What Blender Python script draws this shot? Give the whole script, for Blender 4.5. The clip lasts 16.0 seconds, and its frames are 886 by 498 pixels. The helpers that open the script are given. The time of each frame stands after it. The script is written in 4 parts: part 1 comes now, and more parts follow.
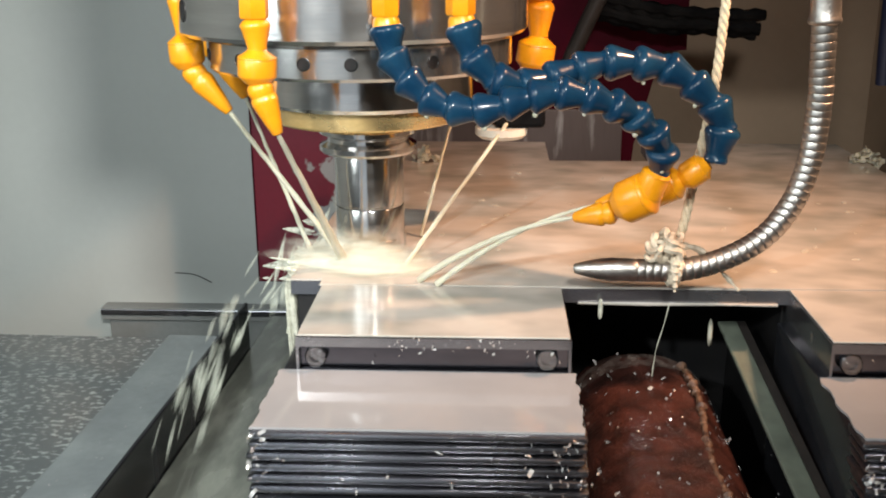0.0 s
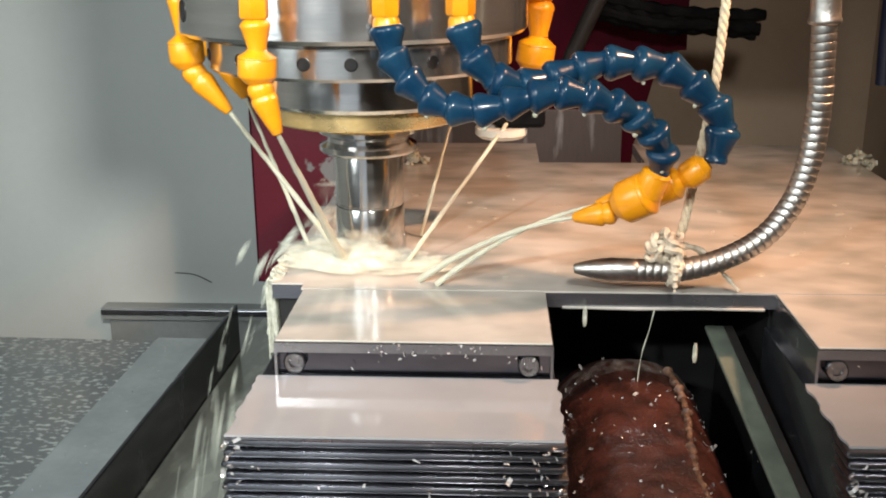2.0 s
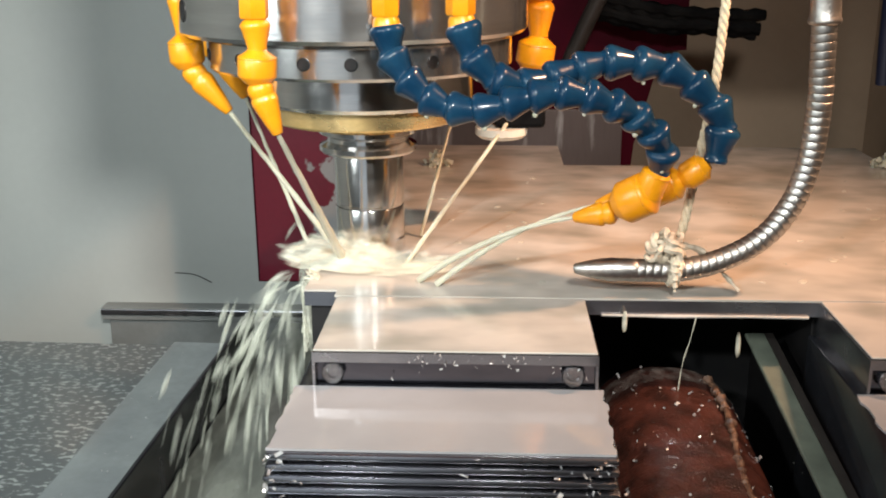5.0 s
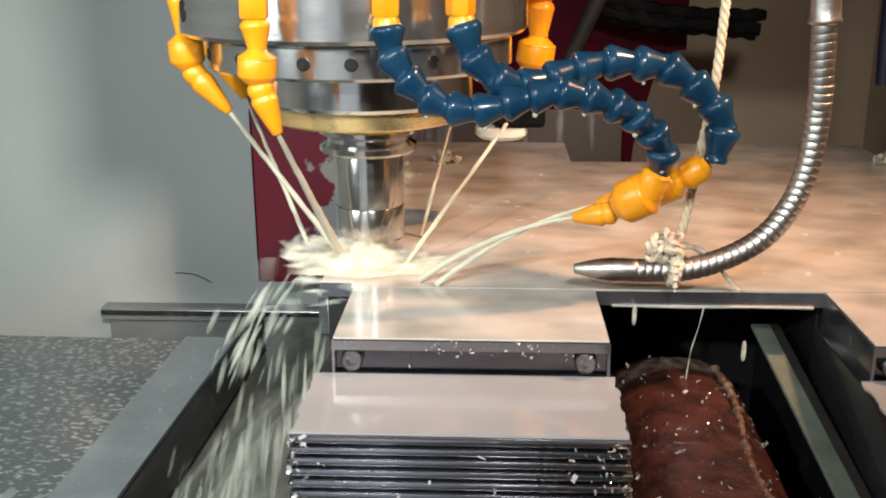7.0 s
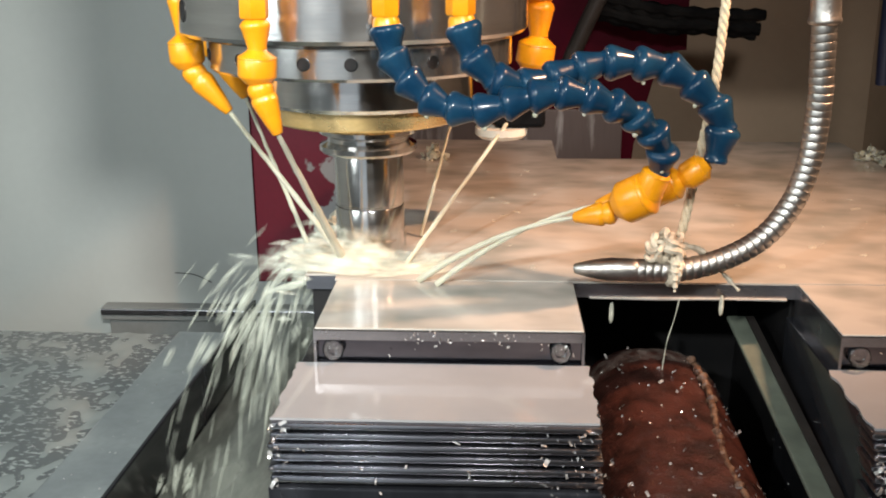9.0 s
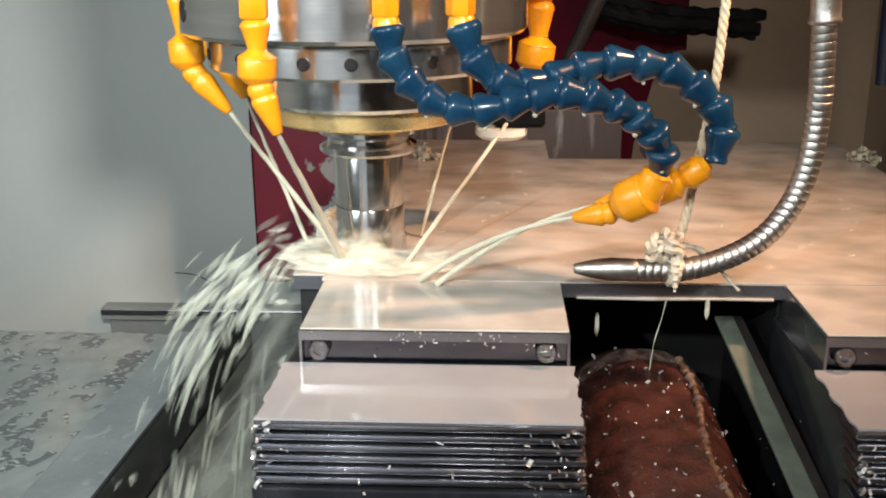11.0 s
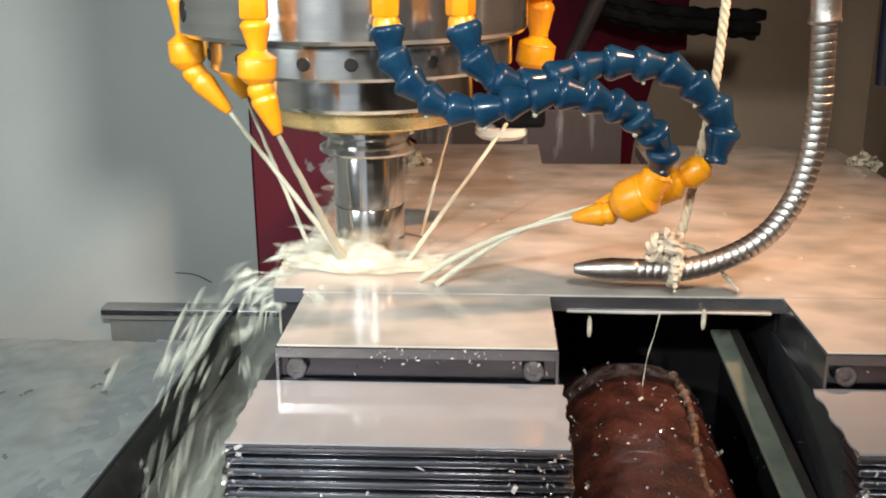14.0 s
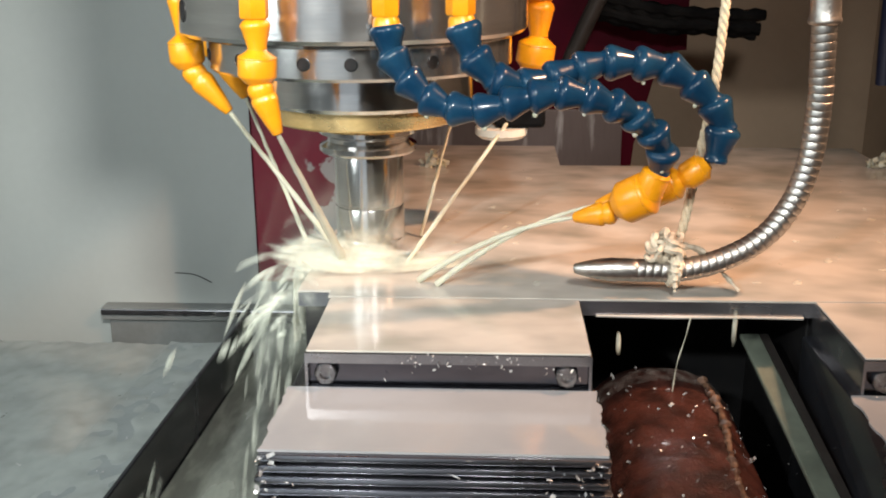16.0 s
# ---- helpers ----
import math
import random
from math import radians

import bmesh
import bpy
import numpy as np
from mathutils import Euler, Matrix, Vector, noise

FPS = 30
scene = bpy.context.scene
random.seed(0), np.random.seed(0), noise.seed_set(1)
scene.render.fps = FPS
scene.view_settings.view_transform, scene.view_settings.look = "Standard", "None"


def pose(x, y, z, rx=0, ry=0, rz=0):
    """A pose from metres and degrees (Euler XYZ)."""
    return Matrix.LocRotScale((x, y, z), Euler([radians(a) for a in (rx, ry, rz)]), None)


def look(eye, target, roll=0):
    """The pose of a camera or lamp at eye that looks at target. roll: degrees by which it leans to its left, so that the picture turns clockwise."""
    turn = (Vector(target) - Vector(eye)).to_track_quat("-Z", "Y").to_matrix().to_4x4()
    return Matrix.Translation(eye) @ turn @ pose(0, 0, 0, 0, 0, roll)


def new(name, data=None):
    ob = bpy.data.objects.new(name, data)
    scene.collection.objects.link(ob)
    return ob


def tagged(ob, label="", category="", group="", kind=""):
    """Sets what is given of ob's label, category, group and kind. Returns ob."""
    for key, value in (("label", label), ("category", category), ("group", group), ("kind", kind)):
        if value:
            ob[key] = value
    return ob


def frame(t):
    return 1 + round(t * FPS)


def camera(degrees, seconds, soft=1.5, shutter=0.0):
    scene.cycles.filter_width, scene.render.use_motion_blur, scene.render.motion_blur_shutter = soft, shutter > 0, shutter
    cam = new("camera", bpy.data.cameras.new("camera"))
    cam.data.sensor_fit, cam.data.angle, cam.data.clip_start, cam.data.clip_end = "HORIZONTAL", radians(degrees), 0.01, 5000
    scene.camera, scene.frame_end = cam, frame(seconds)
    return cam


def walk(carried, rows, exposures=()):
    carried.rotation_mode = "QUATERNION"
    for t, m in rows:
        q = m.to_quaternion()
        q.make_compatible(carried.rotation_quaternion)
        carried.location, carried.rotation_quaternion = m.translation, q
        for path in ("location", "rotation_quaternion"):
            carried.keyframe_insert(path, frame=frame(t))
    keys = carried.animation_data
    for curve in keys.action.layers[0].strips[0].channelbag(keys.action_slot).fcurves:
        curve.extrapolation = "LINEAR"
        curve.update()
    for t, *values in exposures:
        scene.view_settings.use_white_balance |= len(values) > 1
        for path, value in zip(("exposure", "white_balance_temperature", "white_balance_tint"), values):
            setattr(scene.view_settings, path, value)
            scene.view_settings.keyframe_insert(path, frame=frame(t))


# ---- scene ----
# ---- camera: it stands still before the open door of the machine ----
EYE = (0.0819, -0.6471, 0.1946)
cam = camera(47.13, 16.0, 1.9, 0.8)
CAM_POSE = pose(*EYE) @ pose(0, 0, 0, 0, 0, 3.0) @ pose(0, 0, 0, 90 - 16.67, 0, 0) @ pose(0, 0, 0, 0, 0, -0.32)
walk(cam, [(0.0, CAM_POSE), (16.0, CAM_POSE)])

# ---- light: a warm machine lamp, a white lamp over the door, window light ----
world = bpy.data.worlds.new("workshop")
scene.world = world
world.use_nodes = True
world.node_tree.nodes["Background"].inputs[0].default_value = (0.82, 0.92, 1.0, 1)
world.node_tree.nodes["Background"].inputs[1].default_value = 0.46


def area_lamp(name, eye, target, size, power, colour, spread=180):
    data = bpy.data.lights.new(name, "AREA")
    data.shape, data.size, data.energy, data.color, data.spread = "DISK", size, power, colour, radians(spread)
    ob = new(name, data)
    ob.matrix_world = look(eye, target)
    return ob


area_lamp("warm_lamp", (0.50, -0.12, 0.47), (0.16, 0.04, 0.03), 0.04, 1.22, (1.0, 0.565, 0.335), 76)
area_lamp("door_lamp", (0.21, -0.86, 0.60), (-0.42, 0.6, -0.10), 0.13, 2.2, (1.0, 1.0, 0.96), 70)
area_lamp("window_lamp", (-0.50, -0.50, 0.30), (-0.10, 0.15, -0.02), 0.40, 1.5, (0.86, 0.97, 1.0), 130)
# Added unseen lamp: puts a highlight on the spindle and brightens the froth.
area_lamp("highlight_lamp", (-0.27, -0.92, 0.46), (-0.02, 0.0, 0.05), 0.035, 0.75, (0.97, 1.0, 0.98), 60)
scene.view_settings.exposure = 0.06


# ---- materials ----
def material(name, colour, rough=0.5, metal=0.0, second=None, scale=20.0, amount=(0.4, 0.6), bump=0.0, bump_scale=200.0,
             stretch=(1, 1, 1), rough2=None, coat=0.0, spread=0.12, detail=5.0, transmission=0.0, sub=0.0, ior=1.45):
    """Two colours mixed by a coarse noise, a finer tone over it, relief, all at true size."""
    m = bpy.data.materials.new(name)
    m.use_nodes = True
    nt = m.node_tree
    N, L = nt.nodes, nt.links
    b = N["Principled BSDF"]
    co = N.new("ShaderNodeTexCoord")
    mp = N.new("ShaderNodeMapping")
    mp.inputs["Scale"].default_value = stretch
    L.new(co.outputs["Object"], mp.inputs["Vector"])
    coarse = N.new("ShaderNodeTexNoise")
    coarse.inputs["Scale"].default_value, coarse.inputs["Detail"].default_value = scale, detail
    L.new(mp.outputs[0], coarse.inputs["Vector"])
    ramp = N.new("ShaderNodeMapRange")
    ramp.inputs["From Min"].default_value, ramp.inputs["From Max"].default_value = amount
    L.new(coarse.outputs[0], ramp.inputs["Value"])
    mix = N.new("ShaderNodeMix")
    mix.data_type = "RGBA"
    mix.inputs["A"].default_value = (*colour, 1)
    mix.inputs["B"].default_value = (*(second or [c * 0.75 for c in colour]), 1)
    L.new(ramp.outputs[0], mix.inputs["Factor"])
    fine = N.new("ShaderNodeTexNoise")
    fine.inputs["Scale"].default_value, fine.inputs["Detail"].default_value = bump_scale, 4
    L.new(mp.outputs[0], fine.inputs["Vector"])
    tone = N.new("ShaderNodeMapRange")
    tone.inputs["To Min"].default_value, tone.inputs["To Max"].default_value = 1 - spread, 1 + spread
    L.new(fine.outputs[0], tone.inputs["Value"])
    mul = N.new("ShaderNodeVectorMath")
    mul.operation = "SCALE"
    L.new(mix.outputs["Result"], mul.inputs[0])
    L.new(tone.outputs[0], mul.inputs["Scale"])
    L.new(mul.outputs[0], b.inputs["Base Color"])
    rr = N.new("ShaderNodeMapRange")
    rr.inputs["To Min"].default_value, rr.inputs["To Max"].default_value = rough, rough if rough2 is None else rough2
    L.new(ramp.outputs[0], rr.inputs["Value"])
    L.new(rr.outputs[0], b.inputs["Roughness"])
    b.inputs["Metallic"].default_value = metal
    b.inputs["Coat Weight"].default_value = coat
    b.inputs["Coat Roughness"].default_value = 0.06
    b.inputs["Transmission Weight"].default_value = transmission
    b.inputs["Subsurface Weight"].default_value = sub
    b.inputs["Subsurface Radius"].default_value = (0.004, 0.004, 0.003)
    b.inputs["IOR"].default_value = ior
    if bump:
        bp = N.new("ShaderNodeBump")
        bp.inputs["Strength"].default_value, bp.inputs["Distance"].default_value = bump, 0.0008
        L.new(fine.outputs[0], bp.inputs["Height"])
        L.new(bp.outputs[0], b.inputs["Normal"])
    return m


STEEL = material("turned_steel", (0.64, 0.63, 0.61), 0.15, 0.95, (0.50, 0.49, 0.47), 14, (0.35, 0.65), 0.04, 300, (0.3, 0.3, 6), 0.21)
GROUND = material("ground_steel", (0.76, 0.74, 0.72), 0.13, 1, (0.64, 0.62, 0.60), 30, (0.3, 0.7), 0.03, 400, (0.3, 0.3, 4), 0.2)
for turned_metal in (STEEL, GROUND):
    nodes = turned_metal.node_tree.nodes
    tangent = nodes.new("ShaderNodeTangent")
    tangent.direction_type, tangent.axis = "RADIAL", "Z"
    nodes["Principled BSDF"].inputs["Anisotropic"].default_value = 0.6
    nodes["Principled BSDF"].inputs["Anisotropic Rotation"].default_value = 0.25
    turned_metal.node_tree.links.new(tangent.outputs[0], nodes["Principled BSDF"].inputs["Tangent"])
BRASS = material("brass", (0.80, 0.58, 0.27), 0.26, 0.75, (0.66, 0.45, 0.18), 40, (0.4, 0.7), 0.06, 300, (1, 1, 2), 0.36)
YELLOW = material("yellow_plastic", (0.72, 0.28, 0.006), 0.34, 0, (0.62, 0.225, 0.005), 45, (0.4, 0.7), 0.08, 300, coat=0.35, spread=0.10)
BLUE = material("blue_plastic", (0.0036, 0.023, 0.052), 0.28, 0, (0.008, 0.038, 0.072), 50, (0.4, 0.7), 0.16, 260, coat=0.25, spread=0.2)
# Red paint darkened for the head's shade; PEEL is its lit copy.
SHADED_RED = material("worn_shaded_red_paint", (0.052, 0.0025, 0.009), 0.65, 0, (0.030, 0.002, 0.005), 12, (0.4, 0.7), 0.1, 160)
def peeling(m, bare, x0, x1):
    """Bare metal shows through the paint in flakes that grow from x0 to x1."""
    nt = m.node_tree
    N, L = nt.nodes, nt.links
    b = N["Principled BSDF"]
    old = b.inputs["Base Color"].links[0].from_socket
    co, sep, ns, rise, add, cut, mix = (N.new("ShaderNode" + k) for k in ("TexCoord", "SeparateXYZ", "TexNoise", "MapRange", "Math", "MapRange", "Mix"))
    ns.inputs["Scale"].default_value, ns.inputs["Detail"].default_value = 26, 6
    rise.inputs["From Min"].default_value, rise.inputs["From Max"].default_value = x0, x1
    rise.inputs["To Min"].default_value, rise.inputs["To Max"].default_value = -0.3, 0.28
    cut.inputs["From Min"].default_value, cut.inputs["From Max"].default_value = 0.50, 0.53
    mix.data_type = "RGBA"
    mix.inputs["B"].default_value = (*bare, 1)
    L.new(co.outputs["Object"], sep.inputs[0])
    L.new(co.outputs["Object"], ns.inputs["Vector"])
    L.new(sep.outputs["X"], rise.inputs["Value"])
    L.new(rise.outputs[0], add.inputs[0])
    L.new(ns.outputs[0], add.inputs[1])
    L.new(add.outputs[0], cut.inputs["Value"])
    L.new(cut.outputs[0], mix.inputs["Factor"])
    L.new(old, mix.inputs["A"])
    L.new(mix.outputs["Result"], b.inputs["Base Color"])


PEEL = material("peeling_red_paint", (0.16, 0.008, 0.025), 0.38, 0, (0.12, 0.006, 0.018), 12, (0.4, 0.7), 0.1, 160, coat=0.2)
peeling(PEEL, (0.30, 0.30, 0.30), -0.165, -0.075)
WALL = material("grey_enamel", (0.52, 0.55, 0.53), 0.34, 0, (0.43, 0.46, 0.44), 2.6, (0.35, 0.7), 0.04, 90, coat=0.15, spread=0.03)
# Enamel painted darker and browner, for shade and warm light beyond the column.
SHADED_WALL = material("shaded_enamel", (0.36, 0.26, 0.18), 0.46, 0, (0.27, 0.19, 0.13), 5, (0.35, 0.7), 0.05, 90, spread=0.06)
COVER = material("way_cover_steel", (0.125, 0.100, 0.095), 0.42, 0.2, (0.50, 0.48, 0.47), 60, (0.54, 0.78), 0.15, 240, (1, 1, 0.18))
HOSE = material("worn_hose_steel", (0.52, 0.50, 0.47), 0.34, 1, (0.30, 0.27, 0.24), 90, (0.4, 0.7), 0.35, 400, (1, 1, 1), 0.50)
LEDGE = material("grey_paint", (0.24, 0.255, 0.25), 0.45, 0, (0.18, 0.19, 0.185), 14, (0.4, 0.7), 0.1, 160, coat=0.2)
# Second colour holds flow streaks and also painted shadows of froth and jets.
FILM = material("milky_coolant_film", (0.53, 0.485, 0.435), 0.24, 0, (0.31, 0.305, 0.27), 19, (0.40, 0.70), 0.10, 60, (0.9, 1.35, 1), 0.18, coat=0.3, spread=0.05, detail=2.6)
POOL = material("still_coolant", (0.355, 0.345, 0.348), 0.08, 0, (0.30, 0.294, 0.298), 16, (0.4, 0.7), 0.015, 60, coat=0.1, spread=0.03)
BLACK = material("wet_black_steel", (0.020, 0.021, 0.025), 0.2, 0.3, (0.05, 0.052, 0.06), 30, (0.5, 0.75), 0.12, 220, (1, 1, 0.3), 0.34, coat=0.3)
EDGE = material("wet_machined_steel", (0.26, 0.26, 0.28), 0.22, 0.9, (0.42, 0.41, 0.42), 40, (0.45, 0.7), 0.1, 220, (0.4, 1, 1), 0.3, coat=0.3)
# Near-black colour paints the shade inside the gap under the plate.
SHADED_STEEL = material("shaded_gap_steel", (0.010, 0.010, 0.011), 0.5, 0, (0.018, 0.017, 0.017), 30, (0.45, 0.7), 0.1, 200)
FINS = material("dark_wet_fins", (0.36, 0.36, 0.39), 0.24, 1, (0.15, 0.15, 0.17), 40, (0.4, 0.7), 0.1, 220, (0.3, 1, 1), 0.36, coat=0.2)
SLOT = material("dark_wet_slot", (0.16, 0.16, 0.185), 0.16, 1, (0.06, 0.06, 0.075), 40, (0.4, 0.7), 0.1, 220, (0.3, 1, 1), 0.26, coat=0.2)
RUST = material("wet_rust", (0.070, 0.024, 0.018), 0.30, 0, (0.026, 0.011, 0.009), 60, (0.4, 0.62), 1.0, 480, coat=0.25, spread=0.4)
TABLE = material("wet_table_steel", (0.24, 0.27, 0.28), 0.26, 0.2, (0.33, 0.37, 0.37), 18, (0.4, 0.7), 0.12, 150, coat=0.4)
SPECKLE = material("splashed_table", (0.13, 0.145, 0.15), 0.24, 0.2, (0.46, 0.50, 0.49), 230, (0.53, 0.68), 0.2, 150, (0.6, 1, 1), 0.35, coat=0.4, detail=4)
MURK = material("wet_channel", (0.16, 0.17, 0.145), 0.2, 0.1, (0.38, 0.40, 0.34), 18, (0.42, 0.70), 0.12, 120, (2, 0.6, 1), 0.3, coat=0.4)
MILK = material("coolant_milk", (0.60, 0.585, 0.47), 0.22, 0, (0.52, 0.505, 0.40), 60, (0.4, 0.7), 0.1, 150, sub=0.5, spread=0.04)
MIST = material("coolant_spray", (0.80, 0.81, 0.70), 0.35, 0, (0.74, 0.75, 0.63), 120, (0.4, 0.7), 0.1, 300, spread=0.04)
SHEET = material("coolant_sheet", (0.72, 0.72, 0.60), 0.3, 0, (0.66, 0.66, 0.54), 90, (0.4, 0.7), 0.15, 200, spread=0.04)
GLAZE = material("thin_coolant_glaze", (0.50, 0.42, 0.36), 0.3, 0, (0.40, 0.32, 0.27), 90, (0.4, 0.7), 0.1, 200, spread=0.04)
SPLASH = material("coolant_splash", (0.76, 0.79, 0.68), 0.3, 0, (0.70, 0.73, 0.60), 90, (0.4, 0.7), 0.15, 200, spread=0.04)
for wet, low, high, size in ((MIST, 0.0, 0.36, 260), (SHEET, 0.35, 0.9, 160), (SPLASH, 0.12, 0.62, 220), (MILK, 0.8, 0.8, 240), (GLAZE, 0.0, 0.30, 150)):
    nodes, wires = wet.node_tree.nodes, wet.node_tree.links
    wisp, thin, place = nodes.new("ShaderNodeTexNoise"), nodes.new("ShaderNodeMapRange"), nodes.new("ShaderNodeTexCoord")
    wisp.inputs["Scale"].default_value = size
    thin.inputs["From Min"].default_value, thin.inputs["From Max"].default_value = 0.35, 0.7
    thin.inputs["To Min"].default_value, thin.inputs["To Max"].default_value = low, high
    wires.new(place.outputs["Object"], wisp.inputs["Vector"])
    wires.new(wisp.outputs[0], thin.inputs["Value"])
    wires.new(thin.outputs[0], nodes["Principled BSDF"].inputs["Alpha"])
FLOOD = material("coolant_flood", (0.30, 0.335, 0.325), 0.16, 0, (0.23, 0.255, 0.25), 30, (0.4, 0.7), 0.06, 70, coat=0.3, spread=0.05)
ROPE = material("stained_rope", (0.66, 0.56, 0.40), 0.85, 0, (0.45, 0.36, 0.24), 60, (0.4, 0.7), 0.6, 900, spread=0.2)
RAG = material("soaked_rag", (0.60, 0.52, 0.40), 0.7, 0, (0.24, 0.20, 0.15), 80, (0.45, 0.65), 0.7, 500, spread=0.25)
RUBBER = material("black_rubber", (0.004, 0.004, 0.0045), 0.62, 0, (0.012, 0.012, 0.012), 40, (0.4, 0.7), 0.2, 300)
NAVY = material("navy_rubber", (0.008, 0.012, 0.035), 0.4, 0, (0.012, 0.018, 0.045), 40, (0.4, 0.7), 0.2, 300)
GREYPIPE = material("grey_conduit", (0.030, 0.026, 0.024), 0.45, 0, (0.018, 0.016, 0.015), 40, (0.4, 0.7), 0.2, 300)
PLASTIC = material("cream_plastic", (0.62, 0.58, 0.50), 0.4, 0, (0.5, 0.46, 0.4), 40, (0.4, 0.7), 0.1, 300)
SEAM = material("rust_crust", (0.155, 0.085, 0.052), 0.5, 0, (0.05, 0.024, 0.017), 160, (0.4, 0.65), 0.8, 500, spread=0.3)
PALE = material("pale_green_bar", (0.125, 0.145, 0.115), 0.55, 0, (0.07, 0.082, 0.066), 34, (0.4, 0.7), 0.1, 200, coat=0.3)
CHIP = material("bright_chip", (0.92, 0.90, 0.88), 0.2, 0.6, (0.6, 0.58, 0.55), 200, (0.4, 0.7), 0.1, 900)
for matt in (BLUE, SHADED_WALL, RUBBER, SHADED_RED, COVER, GREYPIPE, BLACK):
    matt.node_tree.nodes["Principled BSDF"].inputs["Specular IOR Level"].default_value = 0.06 if matt in (RUBBER, SHADED_RED) else 0.2
CLEAR = material("coolant_bubble", (0.95, 0.95, 0.93), 0.03, 0, (0.95, 0.95, 0.93), 60, (0.4, 0.7), transmission=1.0, ior=1.33)
DARK = material("bore_shadow_steel", (0.02, 0.02, 0.02), 0.35, 0.5, (0.035, 0.03, 0.03), 60, (0.4, 0.7), 0.1, 300)


# ---- small builders ----
def part(name, bm, mat, parent=None, label="", smooth=False):
    me = bpy.data.meshes.new(name)
    bm.normal_update()
    bm.to_mesh(me)
    bm.free()
    me.materials.append(mat)
    if smooth:
        me.polygons.foreach_set("use_smooth", [True] * len(me.polygons))
        me.set_sharp_from_angle(angle=radians(38))
    ob = new(name, me)
    ob.parent = parent
    return tagged(ob, label) if label else ob


def same(ob, m, parent=None):
    """Another object on the same mesh."""
    o = new(ob.name.split(".")[0], ob.data)
    o.parent, o.matrix_basis = parent or ob.parent, m
    return o


def thing(name, label, category, group="", at=None):
    ob = tagged(new(name), label, category, group)
    ob.empty_display_size = 0.02
    if at is not None:
        ob.matrix_basis = at
    return ob


def add_box(bm, lo, hi, bevel=0.0):
    g = bmesh.ops.create_cube(bm, size=1.0)["verts"]
    for v in g:
        v.co = Vector([lo[i] + (v.co[i] + 0.5) * (hi[i] - lo[i]) for i in range(3)])
    if bevel:
        es = list({e for v in g for e in v.link_edges})
        bmesh.ops.bevel(bm, geom=es, offset=bevel, segments=2, affect="EDGES", profile=0.5)
    return bm


def box(lo, hi, bevel=0.0):
    return add_box(bmesh.new(), lo, hi, bevel)


def add_lathe(bm, profile, seg=32, m=None):
    """Turn (radius, height) pairs about z."""
    m = m or Matrix()
    rings = []
    for r, z in profile:
        if r < 1e-6:
            rings.append([bm.verts.new(m @ Vector((0, 0, z)))])
        else:
            rings.append([bm.verts.new(m @ Vector((r * math.cos(a), r * math.sin(a), z)))
                          for a in [2 * math.pi * k / seg for k in range(seg)]])
    for a, b in zip(rings, rings[1:]):
        for k in range(seg):
            k2 = (k + 1) % seg
            q = [a[k % len(a)], a[k2 % len(a)], b[k2 % len(b)], b[k % len(b)]]
            q = list(dict.fromkeys(q))
            if len(q) > 2:
                bm.faces.new(q)
    return bm


def lathe(profile, seg=32, m=None):
    bm = add_lathe(bmesh.new(), profile, seg, m)
    bmesh.ops.recalc_face_normals(bm, faces=bm.faces)
    return bm


def spline(points, n):
    """n + 1 places evenly spaced along a smooth line through points."""
    P = [Vector(p) for p in points]
    fine = []
    for i in range(len(P) - 1):
        a, b, c, d = P[max(i - 1, 0)], P[i], P[i + 1], P[min(i + 2, len(P) - 1)]
        for k in range(24):
            t = k / 24
            fine.append(0.5 * (2 * b + (c - a) * t + (2 * a - 5 * b + 4 * c - d) * t * t + (3 * b - a - 3 * c + d) * t ** 3))
    fine.append(P[-1])
    run = [0.0]
    for a, b in zip(fine, fine[1:]):
        run.append(run[-1] + (b - a).length)
    out = []
    for k in range(n + 1):
        s = run[-1] * k / n
        i = min(int(np.searchsorted(run, s)), len(run) - 1)
        i = max(i, 1)
        f = (s - run[i - 1]) / max(run[i] - run[i - 1], 1e-9)
        out.append(fine[i - 1].lerp(fine[i], f))
    return out


def add_tube(bm, pts, radius, seg=10, caps=True):
    """A tube along pts; radius is a number or one for each point."""
    n = len(pts)
    up = Vector((0.3, 0.1, 1)).normalized()
    rings = []
    for i, p in enumerate(pts):
        d = (pts[min(i + 1, n - 1)] - pts[max(i - 1, 0)]).normalized()
        s = d.cross(up)
        s = s.normalized() if s.length > 1e-4 else Vector((1, 0, 0))
        u = s.cross(d).normalized()
        r = radius[i] if hasattr(radius, "__len__") else radius
        rings.append([bm.verts.new(p + (s * math.cos(a) + u * math.sin(a)) * r) for a in [2 * math.pi * k / seg for k in range(seg)]])
    for a, b in zip(rings, rings[1:]):
        for k in range(seg):
            bm.faces.new((a[k], a[(k + 1) % seg], b[(k + 1) % seg], b[k]))
    if caps:
        bm.faces.new(rings[0][::-1])
        bm.faces.new(rings[-1])
    return bm


def tube(pts, radius, seg=10):
    bm = add_tube(bmesh.new(), [Vector(p) for p in pts], radius, seg)
    bmesh.ops.recalc_face_normals(bm, faces=bm.faces)
    return bm


def along(a, b):
    """A pose at a whose z points to b."""
    d = Vector(b) - Vector(a)
    return Matrix.Translation(a) @ d.to_track_quat("Z", "Y").to_matrix().to_4x4()


def structure(name, bm, mat, label):
    return tagged(part(name, bm, mat), label, "", "", "structure")


